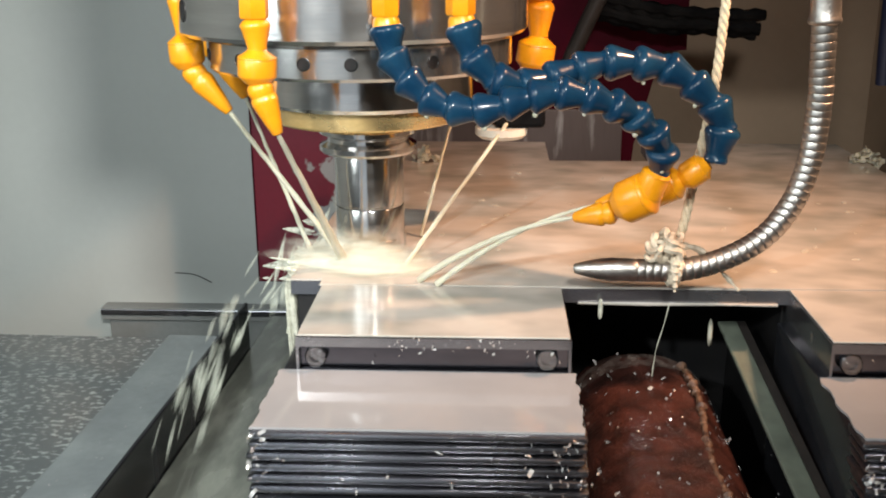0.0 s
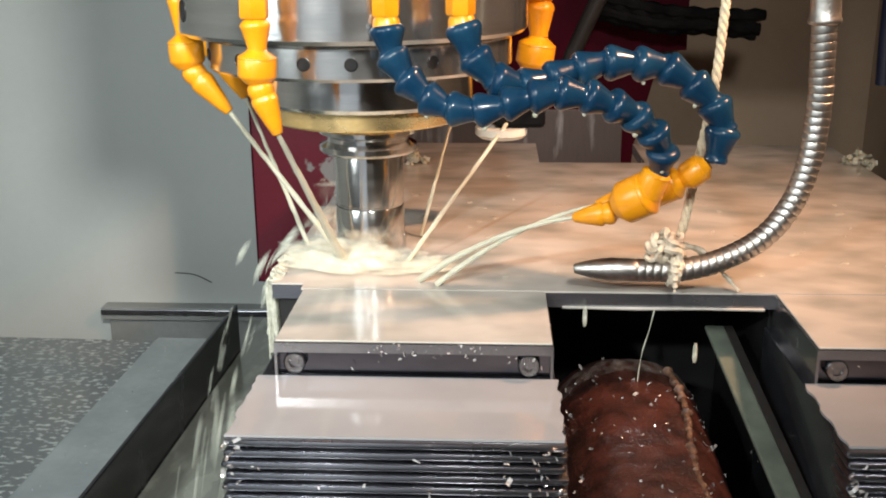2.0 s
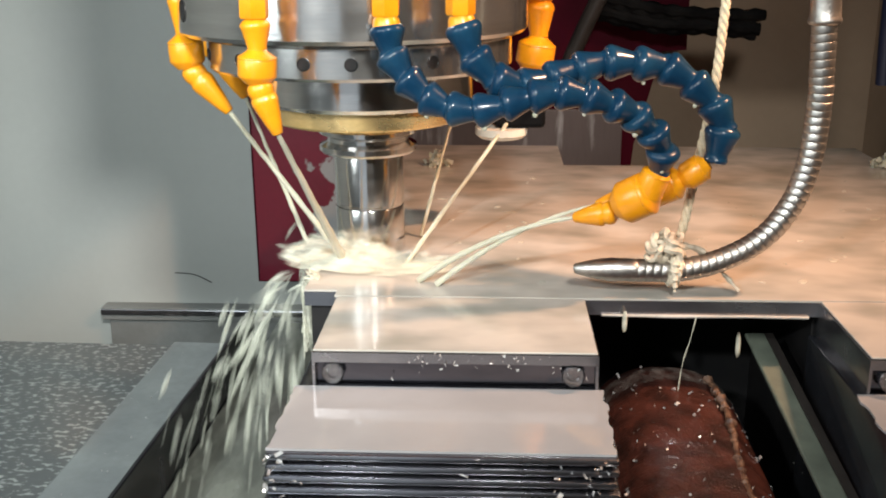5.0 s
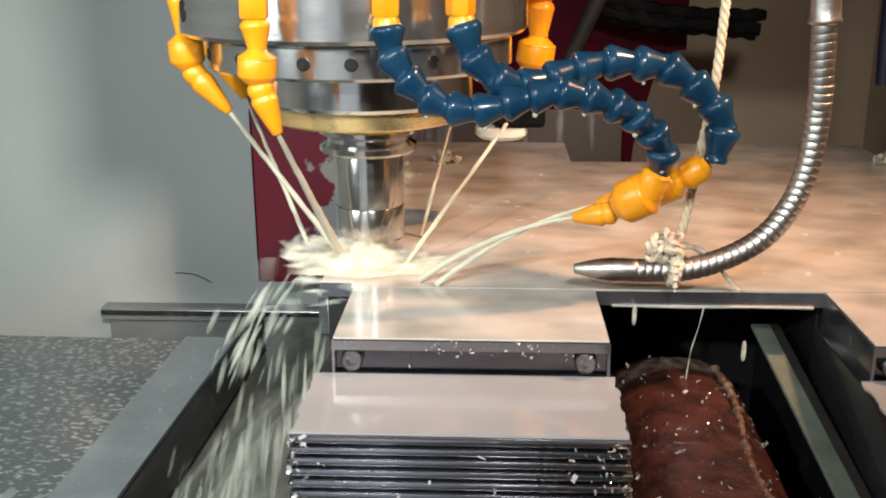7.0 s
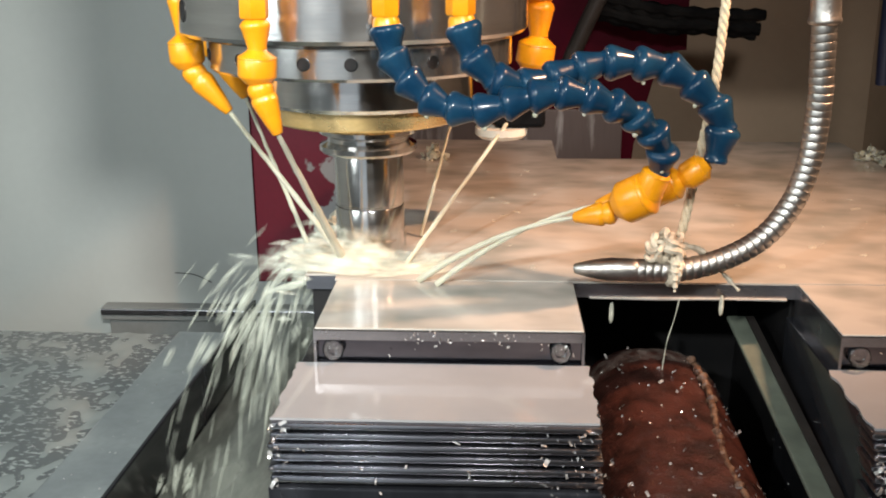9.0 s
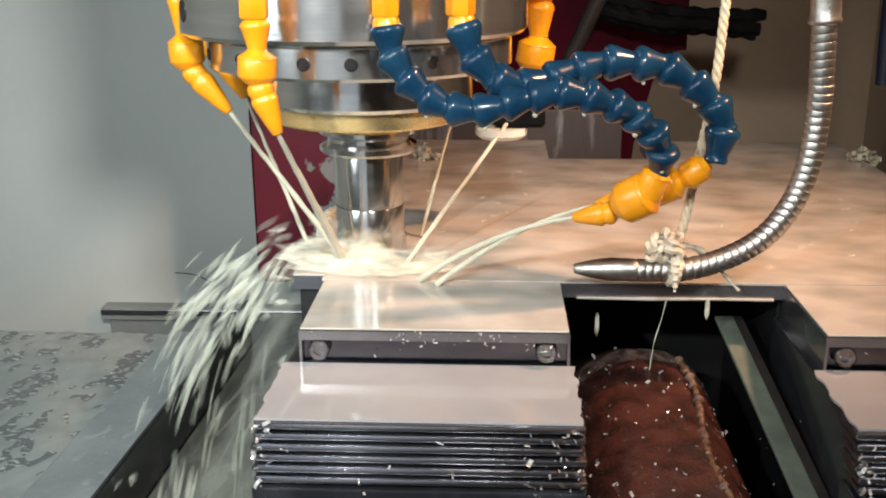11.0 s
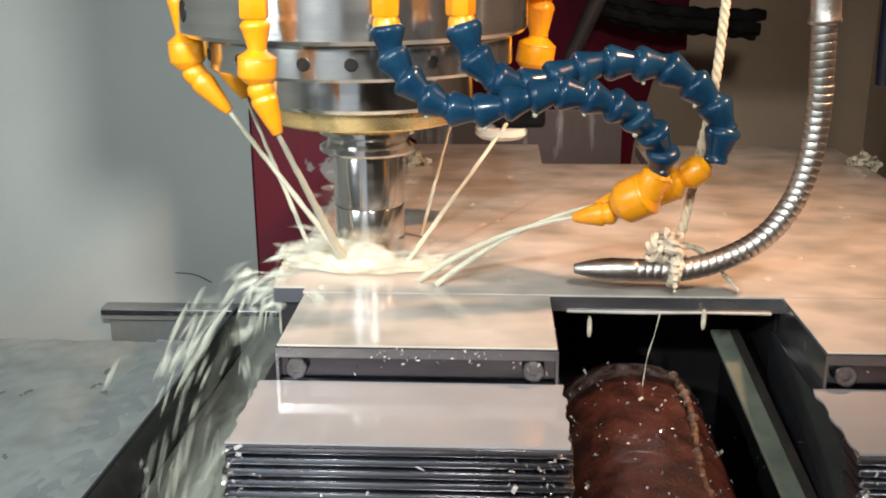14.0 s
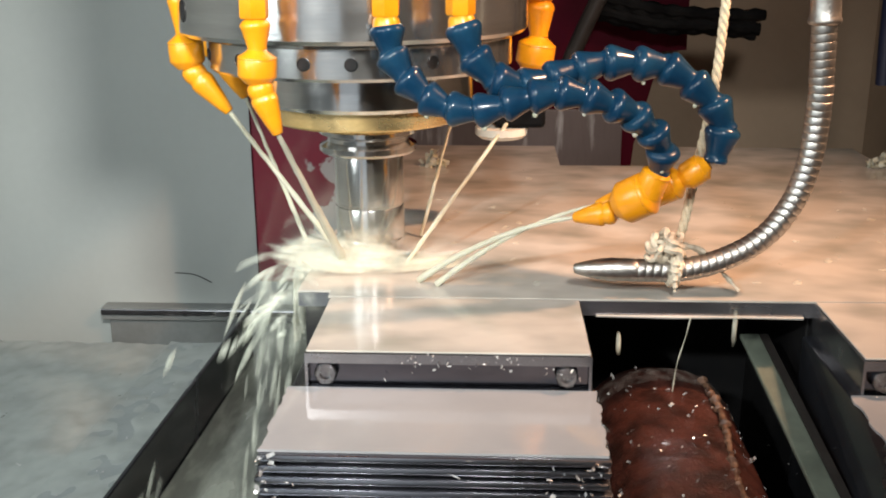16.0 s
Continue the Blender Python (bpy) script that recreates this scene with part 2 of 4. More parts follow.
# ---- the machine's enclosure ----
structure("wall_back", box((-0.66, 0.60, -0.62), (0.04, 0.63, 1.1)), WALL, "pale grey enamelled sheet-metal back wall of the machine")
structure("wall_back_far", box((0.04, 0.60, -0.62), (0.53, 0.63, 1.1)), SHADED_WALL, "grey back wall beyond the column, browned and darkened for shade")
structure("wall_left", box((-0.66, -1.3, -0.62), (-0.62, 0.597, 1.1)), WALL, "pale grey enamelled side wall of the machine")
structure("wall_right", box((0.53, -1.3, -0.62), (0.57, 0.63, 1.1)), SHADED_WALL, "side wall of the machine in the same shade-darkened enamel")
# Added out of view: blocks front light so the spindle's right reflects dark.
structure("added_front_wall", box((-0.02, -1.33, -0.62), (0.57, -1.303, 1.1)), SHADED_WALL, "unseen dark front panel added to darken the spindle's right side")
structure("ceiling", box((-0.66, -1.3, 1.103), (0.57, 0.63, 1.13)), WALL, "pale grey enamelled roof of the machine")
structure("floor", box((-0.66, -1.3, -0.66), (0.57, 0.63, -0.623)), TABLE, "wet steel chip tray under the table")


def wall_ledge():
    t = thing("wall_ledge", "grey painted steel ledge along the back wall", "ledge")
    part("top_rail", box((-0.430, 0.578, -0.2744), (0.30, 0.5995, -0.2564), 0.0015), LEDGE, t)
    part("web", box((-0.423, 0.584, -0.40), (0.30, 0.5985, -0.2747), 0.0015), LEDGE, t)
    part("lip", box((-0.430, 0.5745, -0.2660), (0.30, 0.5778, -0.2580), 0.001), EDGE, t)
    tagged(part("scratch", tube(spline([(-0.335, 0.599, -0.215), (-0.31, 0.599, -0.217), (-0.287, 0.599, -0.228)], 8), 0.0007, 5), DARK, t), "thin dark scratch on the enamel")


wall_ledge()


def column():
    t = thing("machine_column", "red painted machine column, darkened for shade, with peeling paint behind the spindle", "machine column")
    bm = bmesh.new()
    vs = [(-0.1955, -0.1855), (-0.02, -0.1855), (0.222, -0.1855), (0.236, -0.02), (0.262, 0.083), (0.288, 0.084), (0.288, 0.95), (-0.1955, 0.95)]
    f = bm.faces.new([bm.verts.new((x, 0.48, z)) for x, z in vs])
    g = bmesh.ops.extrude_face_region(bm, geom=[f])["geom"]
    for v in g:
        if isinstance(v, bmesh.types.BMVert):
            v.co.y = 0.595
    bmesh.ops.recalc_face_normals(bm, faces=bm.faces)
    part("casting", bm, SHADED_RED, t)
    part("apron", box((-0.193, 0.4765, -0.1835), (-0.072, 0.4795, 0.10), 0.001), PEEL, t, "red paint peeling to bare grey metal")
    part("way_cover", box((-0.0715, 0.474, -0.183), (0.222, 0.4795, 0.02), 0.001), COVER, t, "scratched grey steel cover plate")
    part("foot", box((-0.13, 0.50, -0.26), (0.22, 0.59, -0.187), 0.003), LEDGE, t, "grey painted foot")


column()


# ---- spindle ----
def spindle():
    t = thing("spindle_head", "turned steel spindle nose with brass ring and tool holder", "spindle", at=pose(0, 0, 0))
    c0, c1 = pose(-0.0065, 0, 0), pose(-0.003, 0, 0)
    part("housing", lathe([(0.0, 0.1435), (0.1055, 0.1435), (0.108, 0.146), (0.108, 0.214), (0.0, 0.214)], 96, c0), STEEL, t, "", True)
    # Unseen box for the head, added to shade the column and back wall.
    part("head_casting", box((-0.15, -0.09, 0.215), (0.14, 0.478, 0.80), 0.01), SHADED_RED, t, "unseen red head casting added to shade the column")
    part("nose_ring", lathe([(0.0, 0.1225), (0.093, 0.1225), (0.095, 0.1245), (0.095, 0.1405), (0.093, 0.1425), (0.0, 0.1432)], 96, c1), STEEL, t, "", True)
    part("inner_ring", lathe([(0.0, 0.1005), (0.066, 0.1005), (0.0685, 0.103), (0.0685, 0.120), (0.0, 0.1222)], 96), GROUND, t, "", True)
    part("brass_ring", lathe([(0.0, 0.0886), (0.0585, 0.0886), (0.060, 0.090), (0.060, 0.0995), (0.0, 0.1003)], 96), BRASS, t, "worn brass ring", True)
    # Dark discs on the rings paint the shade inside screw holes.
    bolt = None
    for a in (-156, -129, -118, -102, -86, -58, -40):
        m = c1 @ pose(0, 0, 0.1325, 0, 0, a) @ pose(0.0949, 0, 0, 0, 90, 0)
        if bolt is None:
            bolt = part("screw_hole", lathe([(0.0, 0.0003), (0.0030, 0.0003), (0.0034, 0.0007), (0.0038, 0.0005), (0.0038, -0.002)], 16), DARK, t, "dark disc standing for a countersunk screw hole", True)
            bolt.matrix_basis = m
        else:
            same(bolt, m)
    same(bolt, c0 @ pose(0, 0, 0.1590, 0, 0, -148) @ pose(0.1079, 0, 0, 0, 90, 0) @ Matrix.Diagonal((1.7, 1.4, 1, 1)))
    prof = [(0.0, 0.0886), (0.0265, 0.0886), (0.0265, 0.0845), (0.0305, 0.0835), (0.0315, 0.0825), (0.0315, 0.0798), (0.0262, 0.0772), (0.0262, 0.0748), (0.0315, 0.0722), (0.0315, 0.0690), (0.0300, 0.0672), (0.0, 0.0668)]
    holder = part("tool_holder", lathe(prof, 64), GROUND, t, "polished tool holder flange", True)
    part("shank", lathe([(0.0, 0.0668), (0.0222, 0.0664), (0.0225, 0.0655), (0.0225, 0.0338), (0.0219, 0.0332), (0.0219, 0.0320), (0.0, 0.0318)], 64), GROUND, holder, "", True)
    cut = part("cutter", lathe([(0.0, 0.0318), (0.0222, 0.0316), (0.0225, 0.031), (0.0225, 0.006), (0.021, 0.001), (0.0, 0.001)], 64), GROUND, t, "face mill body", True)
    ins = None
    for k in range(5):
        m = pose(0, 0, 0, 0, 0, 72 * k + 20) @ pose(0.0215, 0, 0.006)
        if ins is None:
            ins = part("insert", box((-0.002, -0.004, -0.005), (0.002, 0.004, 0.005), 0.0008), GROUND, cut)
            ins.matrix_basis = m
        else:
            same(ins, m)
    return t, cut


SPINDLE, CUTTER = spindle()


# ---- segmented coolant hoses ----
LINK = [(0.0046, -0.0016), (0.0064, -0.0012), (0.0080, -0.0002), (0.0087, 0.0010), (0.0088, 0.0022), (0.0084, 0.0034), (0.0070, 0.0070), (0.0058, 0.0104), (0.0054, 0.0118), (0.0056, 0.0130), (0.0060, 0.0140), (0.0056, 0.0152), (0.003, 0.0160)]


def links(t, pts, step, mat, scale=1.0):
    length = sum((b - a).length for a, b in zip(*(lambda q: (q, q[1:]))(spline(pts, 60))))
    n = max(2, round(length / step))
    way = spline(pts, n)
    first = None
    rng = random.Random(len(pts))
    for a, b in zip(way, way[1:]):
        m = along(a, b) @ pose(0, 0, 0, rng.uniform(-4, 4), rng.uniform(-4, 4), rng.uniform(0, 360)) @ Matrix.Diagonal((scale, scale, (b - a).length / 0.0135, 1))
        if first is None:
            first = part("hose_link", lathe([(r, z) for r, z in LINK], 24), mat, t, "", True)
            first.matrix_basis = m
        else:
            same(first, m)
    bead = None
    for a, b in zip(way[1::2], way[2::2]):
        p = a.lerp(b, rng.uniform(0.0, 0.3)) + Vector((rng.uniform(-0.001, 0.001), -0.002, -0.0086 * scale))
        m = Matrix.Translation(p) @ Matrix.Diagonal((*[rng.uniform(0.7, 1.3)] * 3, 1))
        if bead is None:
            bead = part("coolant_bead", lathe([(0.0, 0.0016), (0.0009, 0.0013), (0.0015, 0.0002), (0.0013, -0.0008), (0.0007, -0.0014), (0.0, -0.0016)], 12), MILK, t, "hanging milky drop", True)
            bead.matrix_basis = m
        else:
            same(bead, m)
    return way


def turned(name, t, a, b, prof, mat, label="", seg=48):
    """A turned piece from a to b; prof gives radius and share of the length."""
    length = (Vector(b) - Vector(a)).length
    o = part(name, lathe([(r, z * length) for r, z in prof], seg), mat, t, label, True)
    o.matrix_basis = along(a, b)
    return o


CUP = [(0.0, 0.0), (0.0050, 0.0), (0.0056, 0.05), (0.0092, 0.18), (0.0101, 0.22), (0.0102, 0.26), (0.0099, 0.28), (0.0101, 0.31), (0.0101, 0.76), (0.0098, 0.80), (0.0068, 0.96), (0.0062, 1.0), (0.0, 1.0)]
NECK = [(0.0, 0.0), (0.0052, 0.0), (0.0070, 0.10), (0.0078, 0.18), (0.0078, 0.27), (0.0074, 0.32), (0.0062, 0.62), (0.0050, 0.90), (0.0050, 1.0), (0.0, 1.0)]
CONE = [(0.0, 0.0), (0.0050, 0.01), (0.0066, 0.07), (0.0071, 0.16), (0.0066, 0.24), (0.0063, 0.27), (0.0072, 0.33), (0.0071, 0.40), (0.0044, 0.80), (0.0030, 0.98), (0.0025, 1.0), (0.0016, 0.99), (0.0, 0.9)]
HEX = [(0.0, 0.0), (0.0070, 0.0), (0.0077, 0.06), (0.0077, 0.94), (0.0070, 1.0), (0.0, 1.0)]
COLLAR = [(0.0, 0.0), (0.0058, 0.0), (0.0070, 0.35), (0.0074, 0.85), (0.0068, 1.0), (0.0, 1.0)]


def blue_hose(label, pts, rest, step, size):
    t = thing("coolant_hose", label, "hose", "coolant hoses")
    p = [Vector(q) for q in pts]
    turned("hex_nut", t, p[0] + Vector((0, 0, 0.012)), p[1] + Vector((0, 0, -0.0026)), HEX, YELLOW, "yellow hexagonal nut", 6)
    turned("connector", t, p[1] + Vector((0, 0, -0.0024)), p[2] + Vector((0, 0, -0.0006)), COLLAR, YELLOW, "yellow connector")
    links(t, pts[2:], step, BLUE, size)
    rest(t)
    return t


def tip_a(t):
    turned("adapter", t, (0.1705, -0.1055, 0.0790), (0.1650, -0.1030, 0.0640), CUP[:9] + [(0.0101, 1.0), (0.0088, 1.0), (0.0, 0.9)], YELLOW, "yellow adapter").scale = (0.80, 0.80, 1)
    turned("nozzle_body", t, (0.1700, -0.1040, 0.0668), (0.1500, -0.0940, 0.0545), CUP, YELLOW, "yellow nozzle body").scale = (1.2, 1.2, 1)
    turned("nozzle_tip", t, (0.1500, -0.0925, 0.0508), (0.1270, -0.0850, 0.0455), CONE, YELLOW, "yellow tapered nozzle tip").scale = (0.96, 0.96, 1)


def tip_b(t):
    turned("adapter", t, (0.1985, -0.0950, 0.0795), (0.1850, -0.0920, 0.0690), CUP, YELLOW, "yellow adapter").scale = (0.78, 0.78, 1)
    turned("nozzle_body", t, (0.1870, -0.0920, 0.0700), (0.1660, -0.0850, 0.0590), CUP, YELLOW, "yellow nozzle body").scale = (0.95, 0.95, 1)
    turned("nozzle_tip", t, (0.1600, -0.0840, 0.0565), (0.1400, -0.0800, 0.0515), CONE, YELLOW, "yellow tapered nozzle tip").scale = (0.96, 0.96, 1)


blue_hose("blue segmented coolant hose hanging before the spindle with yellow nozzle", [
    (0.0259, -0.118, 0.1679), (0.0257, -0.118, 0.1623), (0.0259, -0.118, 0.1544), (0.0263, -0.118, 0.1467), (0.0303, -0.120, 0.1354), (0.0386, -0.123, 0.1256),
    (0.0503, -0.125, 0.1164), (0.0632, -0.127, 0.1132), (0.0757, -0.128, 0.1131), (0.0866, -0.130, 0.1166), (0.0966, -0.130, 0.1195), (0.1080, -0.130, 0.1224),
    (0.1229, -0.128, 0.1221), (0.1406, -0.125, 0.1160), (0.1544, -0.120, 0.1094), (0.1659, -0.115, 0.0982), (0.1723, -0.110, 0.0867), (0.1702, -0.105, 0.0780)], tip_a, 0.0146, 1.05)
blue_hose("blue segmented coolant hose arched in a wide loop with yellow nozzle", [
    (0.0637, -0.115, 0.1676), (0.0637, -0.115, 0.1626), (0.0646, -0.115, 0.1549), (0.0681, -0.116, 0.1436), (0.0769, -0.118, 0.1309), (0.0901, -0.116, 0.1236),
    (0.1034, -0.111, 0.1247), (0.1182, -0.105, 0.1285), (0.1361, -0.100, 0.1338), (0.1544, -0.098, 0.1338), (0.1715, -0.095, 0.1318), (0.1839, -0.095, 0.1252),
    (0.1933, -0.095, 0.1177), (0.2021, -0.095, 0.1086), (0.2054, -0.095, 0.0963), (0.2018, -0.095, 0.0823)], tip_b, 0.0166, 1.10)


def yellow_nozzle(label, p, wide=1.0):
    """Nut, neck, cup and tapered tip along five places."""
    t = thing("coolant_nozzle", label, "nozzle", "yellow coolant nozzles")
    p = [Vector(q) for q in p]
    turned("hex_nut", t, p[0], p[1], HEX, YELLOW, "", 6).scale = (wide, wide, 1)
    turned("neck", t, p[1], p[2], NECK, YELLOW).scale = (wide, wide, 1)
    turned("cup", t, p[2], p[3], CUP, YELLOW).scale = (wide, wide, 1)
    turned("nozzle_tip", t, p[3].lerp(p[2], 0.08), p[4], CONE, YELLOW).scale = (wide, wide, 1)
    return t


yellow_nozzle("yellow plastic coolant nozzle hanging before the spindle", [(-0.0405, -0.125, 0.175), (-0.0407, -0.125, 0.1592), (-0.0402, -0.125, 0.1438), (-0.0411, -0.125, 0.1262), (-0.0317, -0.125, 0.1000)])
yellow_nozzle("yellow plastic coolant nozzle beside the spindle pointing at the cutter", [(-0.1046, -0.035, 0.186), (-0.1056, -0.035, 0.1690), (-0.1049, -0.035, 0.1444), (-0.1040, -0.035, 0.1235), (-0.0806, -0.035, 0.0975)], 1.04)
yellow_nozzle("yellow plastic coolant nozzle behind the spindle", [(-0.118, 0.06, 0.165), (-0.116, 0.06, 0.152), (-0.1135, 0.06, 0.138), (-0.108, 0.06, 0.1215), (-0.0934, 0.06, 0.0927)], 1.2)
yellow_nozzle("yellow plastic coolant nozzle with large cup behind the blue hoses", [(0.1115, 0.06, 0.176), (0.1113, 0.06, 0.1585), (0.1109, 0.06, 0.1345), (0.1075, 0.06, 0.1115), (0.1007, 0.06, 0.0900)], 1.28)


def probe():
    t = thing("probe_housing", "cream plastic housing under a dark bracket", "housing")
    part("body", lathe([(0.0, 0.0665), (0.0150, 0.0668), (0.0180, 0.0695), (0.0180, 0.0742), (0.0, 0.0745)], 40, pose(0.0862, 0.05, 0)), PLASTIC, t, "", True)
    part("bracket", box((0.082, 0.040, 0.0747), (0.116, 0.066, 0.090), 0.003), RUBBER, t, "black bracket")


probe()


# ---- flexible steel air hose with rope ----
def steel_hose():
    t = thing("flexible_steel_hose", "ribbed flexible steel hose with pointed nozzle, tied up with rope", "hose")
    pts = [(0.1590, -0.085, 0.0146), (0.1749, -0.085, 0.0146), (0.1878, -0.085, 0.0148), (0.2036, -0.085, 0.0183), (0.2191, -0.085, 0.0246), (0.2326, -0.085, 0.0334), (0.2427, -0.085, 0.0448), (0.2512, -0.085, 0.0612), (0.2565, -0.085, 0.0837), (0.2580, -0.085, 0.1118), (0.2576, -0.085, 0.1331), (0.2567, -0.085, 0.1530)]
    n = 45
    way = spline(pts, n)
    part("liner", tube(way, 0.0050, 12), DARK, t, "dark inner tube", True)
    ring = None
    for a, b in zip(way, way[1:]):
        m = along(a, b) @ pose(0, 0, 0, 5, 3, 0)
        if ring is None:
            ring = part("ring", lathe([(0.0050, -0.0003), (0.0061, 0.0000), (0.0065, 0.0004), (0.0067, 0.0014), (0.0067, 0.0038), (0.0065, 0.0047), (0.0061, 0.0050), (0.0050, 0.0053)], 24), HOSE, t, "", True)
            ring.matrix_basis = m
        else:
            same(ring, m)
    turned("nozzle", t, (0.1640, -0.085, 0.0146), (0.1279, -0.085, 0.0151), [(0.0, 0.0), (0.0062, 0.0), (0.0066, 0.05), (0.0068, 0.40), (0.0064, 0.52), (0.0046, 0.80), (0.0028, 0.98), (0.0020, 1.0), (0.0012, 0.97), (0.0, 0.9)], HOSE, "worn pointed steel nozzle")
    turned("ferrule", t, (0.2567, -0.085, 0.1530), (0.2545, -0.085, 0.2000), [(0.0, 0.0), (0.0078, 0.0), (0.0087, 0.02), (0.0089, 0.05), (0.0082, 0.08), (0.0080, 0.2), (0.0080, 1.0), (0.0, 1.0)], HOSE, "bright steel ferrule")


steel_hose()


def rope():
    t = thing("rope", "stained cotton rope knotted round the steel hose", "rope")
    way = spline([(0.2117, -0.050, 0.1950), (0.2104, -0.055, 0.1642), (0.2054, -0.065, 0.1183), (0.1977, -0.073, 0.0778), (0.1911, -0.078, 0.0425), (0.1863, -0.080, 0.0261)], 150)
    for k in range(3):
        pts = []
        for i, p in enumerate(way):
            a = i * 0.42 + k * 2.094
            pts.append(p + Vector((math.cos(a), math.sin(a), 0)) * 0.0013)
        part("strand", tube(pts, 0.00155, 7), ROPE, t, "", True)
    rng = random.Random(5)
    # the knot: coils and loose fibres round the hose
    for k in range(13):
        c = Vector((0.1805 + rng.uniform(-0.007, 0.006), -0.086 + rng.uniform(-0.004, 0.005), 0.0275 + rng.uniform(-0.003, 0.006)))
        r, ax = rng.uniform(0.003, 0.0065), rng.uniform(0, 3.1)
        tilt = Euler((rng.uniform(-1, 1), rng.uniform(-1, 1), ax)).to_matrix()
        pts = [c + tilt @ Vector((r * math.cos(a), r * math.sin(a), 0.0012 * math.sin(3 * a))) for a in [i * 0.42 for i in range(16)]]
        part("coil", tube(pts, rng.uniform(0.0013, 0.0026), 6), RAG, t, "", True)
    for x, w in ((0.1838, 0.0024), (0.1870, 0.0018)):
        pts = [Vector((x, -0.085, 0.0148)) + Vector((0.001 * math.sin(a), 0.0077 * math.cos(a), 0.0077 * math.sin(a))) for a in [i * 0.4 for i in range(17)]]
        part("lashing", tube(pts, w, 7), RAG, t, "", True)
    for pts in ([(0.1850, -0.0920, 0.0215), (0.1845, -0.0935, 0.0150), (0.1850, -0.0935, 0.0080), (0.1848, -0.0935, 0.0045)], [(0.188, -0.079, 0.0275), (0.200, -0.0775, 0.0250), (0.211, -0.080, 0.0150), (0.2225, -0.088, 0.0035)]):
        w = spline(pts, 12)
        part("loose_end", tube(w, [0.0022 * (1 - 0.55 * i / 12) + 0.0006 * math.sin(i * 2.1) for i in range(13)], 7), RAG, t, "", True)


rope()


def cable_bundle():
    t = thing("cable_bundle", "black oily cable bundle in front of the column", "cable bundle")
    rng = random.Random(3)
    for k in range(5):
        dz, dy = rng.uniform(-0.012, 0.012), rng.uniform(-0.012, 0.012)
        way = spline([(0.19, 0.44 + dy, 0.135 + dz), (0.25, 0.435 + dy, 0.122 + dz), (0.30, 0.43 + dy, 0.119 + dz * 0.8), (0.355 + rng.uniform(-0.01, 0.008), 0.43 + dy, 0.116 + dz)], 30)
        part("cable", tube(way, [0.0062 + 0.0012 * math.sin(i * 1.7 + k) for i in range(31)], 9), RUBBER, t, "", True)
    p = thing("conduit", "dark grey conduit slanting behind the spindle", "conduit")
    part("pipe", tube(spline([(0.200, 0.42, 0.17), (0.178, 0.42, 0.125), (0.155, 0.42, 0.070), (0.15, 0.42, 0.05)], 16), 0.0085, 14), GREYPIPE, p, "", True)


cable_bundle()


def air_line():
    t = thing("air_line", "dark navy air line hanging at the machine's side", "air line")
    part("tube", tube(spline([(0.4310, 0.30, 1.103), (0.4325, 0.30, 0.20), (0.4340, 0.30, 0.085), (0.4345, 0.30, 0.0706)], 20), 0.0075, 12), NAVY, t, "", True)


air_line()


# ---- what rides on the table ----
RIDERS = []


def rider(ob):
    RIDERS.append(ob)
    return ob


def flood(name, x0, x1, y0, y1, z, parent, label):
    """A shallow sheet of coolant with an uneven surface."""
    bm = bmesh.new()
    nx, ny = int((x1 - x0) / 0.0032), int((y1 - y0) / 0.0045)
    rows = []
    for j in range(ny + 1):
        y = y0 + (y1 - y0) * j / ny
        row = []
        for i in range(nx + 1):
            x = x0 + (x1 - x0) * i / nx
            h = noise.noise(Vector((x * 26, y * 20, 4))) * 0.0012 + noise.noise(Vector((x * 85, y * 55, 9))) * 0.0014
            row.append(bm.verts.new((x, y, z + h)))
        rows.append(row)
    for a, b in zip(rows, rows[1:]):
        for k in range(nx):
            bm.faces.new((a[k], a[k + 1], b[k + 1], b[k]))
    return part(name, bm, FLOOD, parent, label, True)


TABLE_TURN = pose(0, 0, 0, 0, 0, -1.6)
FLOODS = []


def table():
    t = rider(thing("machine_table", "wet dark steel machine table splashed with milky coolant", "machine table", at=TABLE_TURN))
    part("speckled_plate", box((-0.57, -0.5, -0.62), (-0.2745, 0.356, -0.2140), 0.002), SPECKLE, t, "steel plate spotted with coolant")
    part("strip", box((-0.2740, -0.5, -0.62), (-0.2172, 0.351, -0.2080), 0.002), TABLE, t, "smooth grey steel strip")
    part("channel_wall", box((-0.2168, -0.5, -0.62), (-0.2126, 0.447, -0.2045), 0.001), BLACK, t, "dark upright plate")
    part("channel_floor", box((-0.2122, -0.5, -0.62), (0.50, 0.553, -0.2600), 0.002), MURK, t, "channel floor flooded with coolant")
    pool = thing("coolant_pool", "milky coolant slowly flooding the table plate", "coolant", at=TABLE_TURN)
    flood("sheet", -0.568, -0.2750, -0.30, 0.3545, -0.2140, pool, "")
    flood("shallow_sheet", -0.2735, -0.2176, -0.30, 0.3500, -0.2089, pool, "thin coolant running over the strip")
    FLOODS.append(pool)
    return t


table()


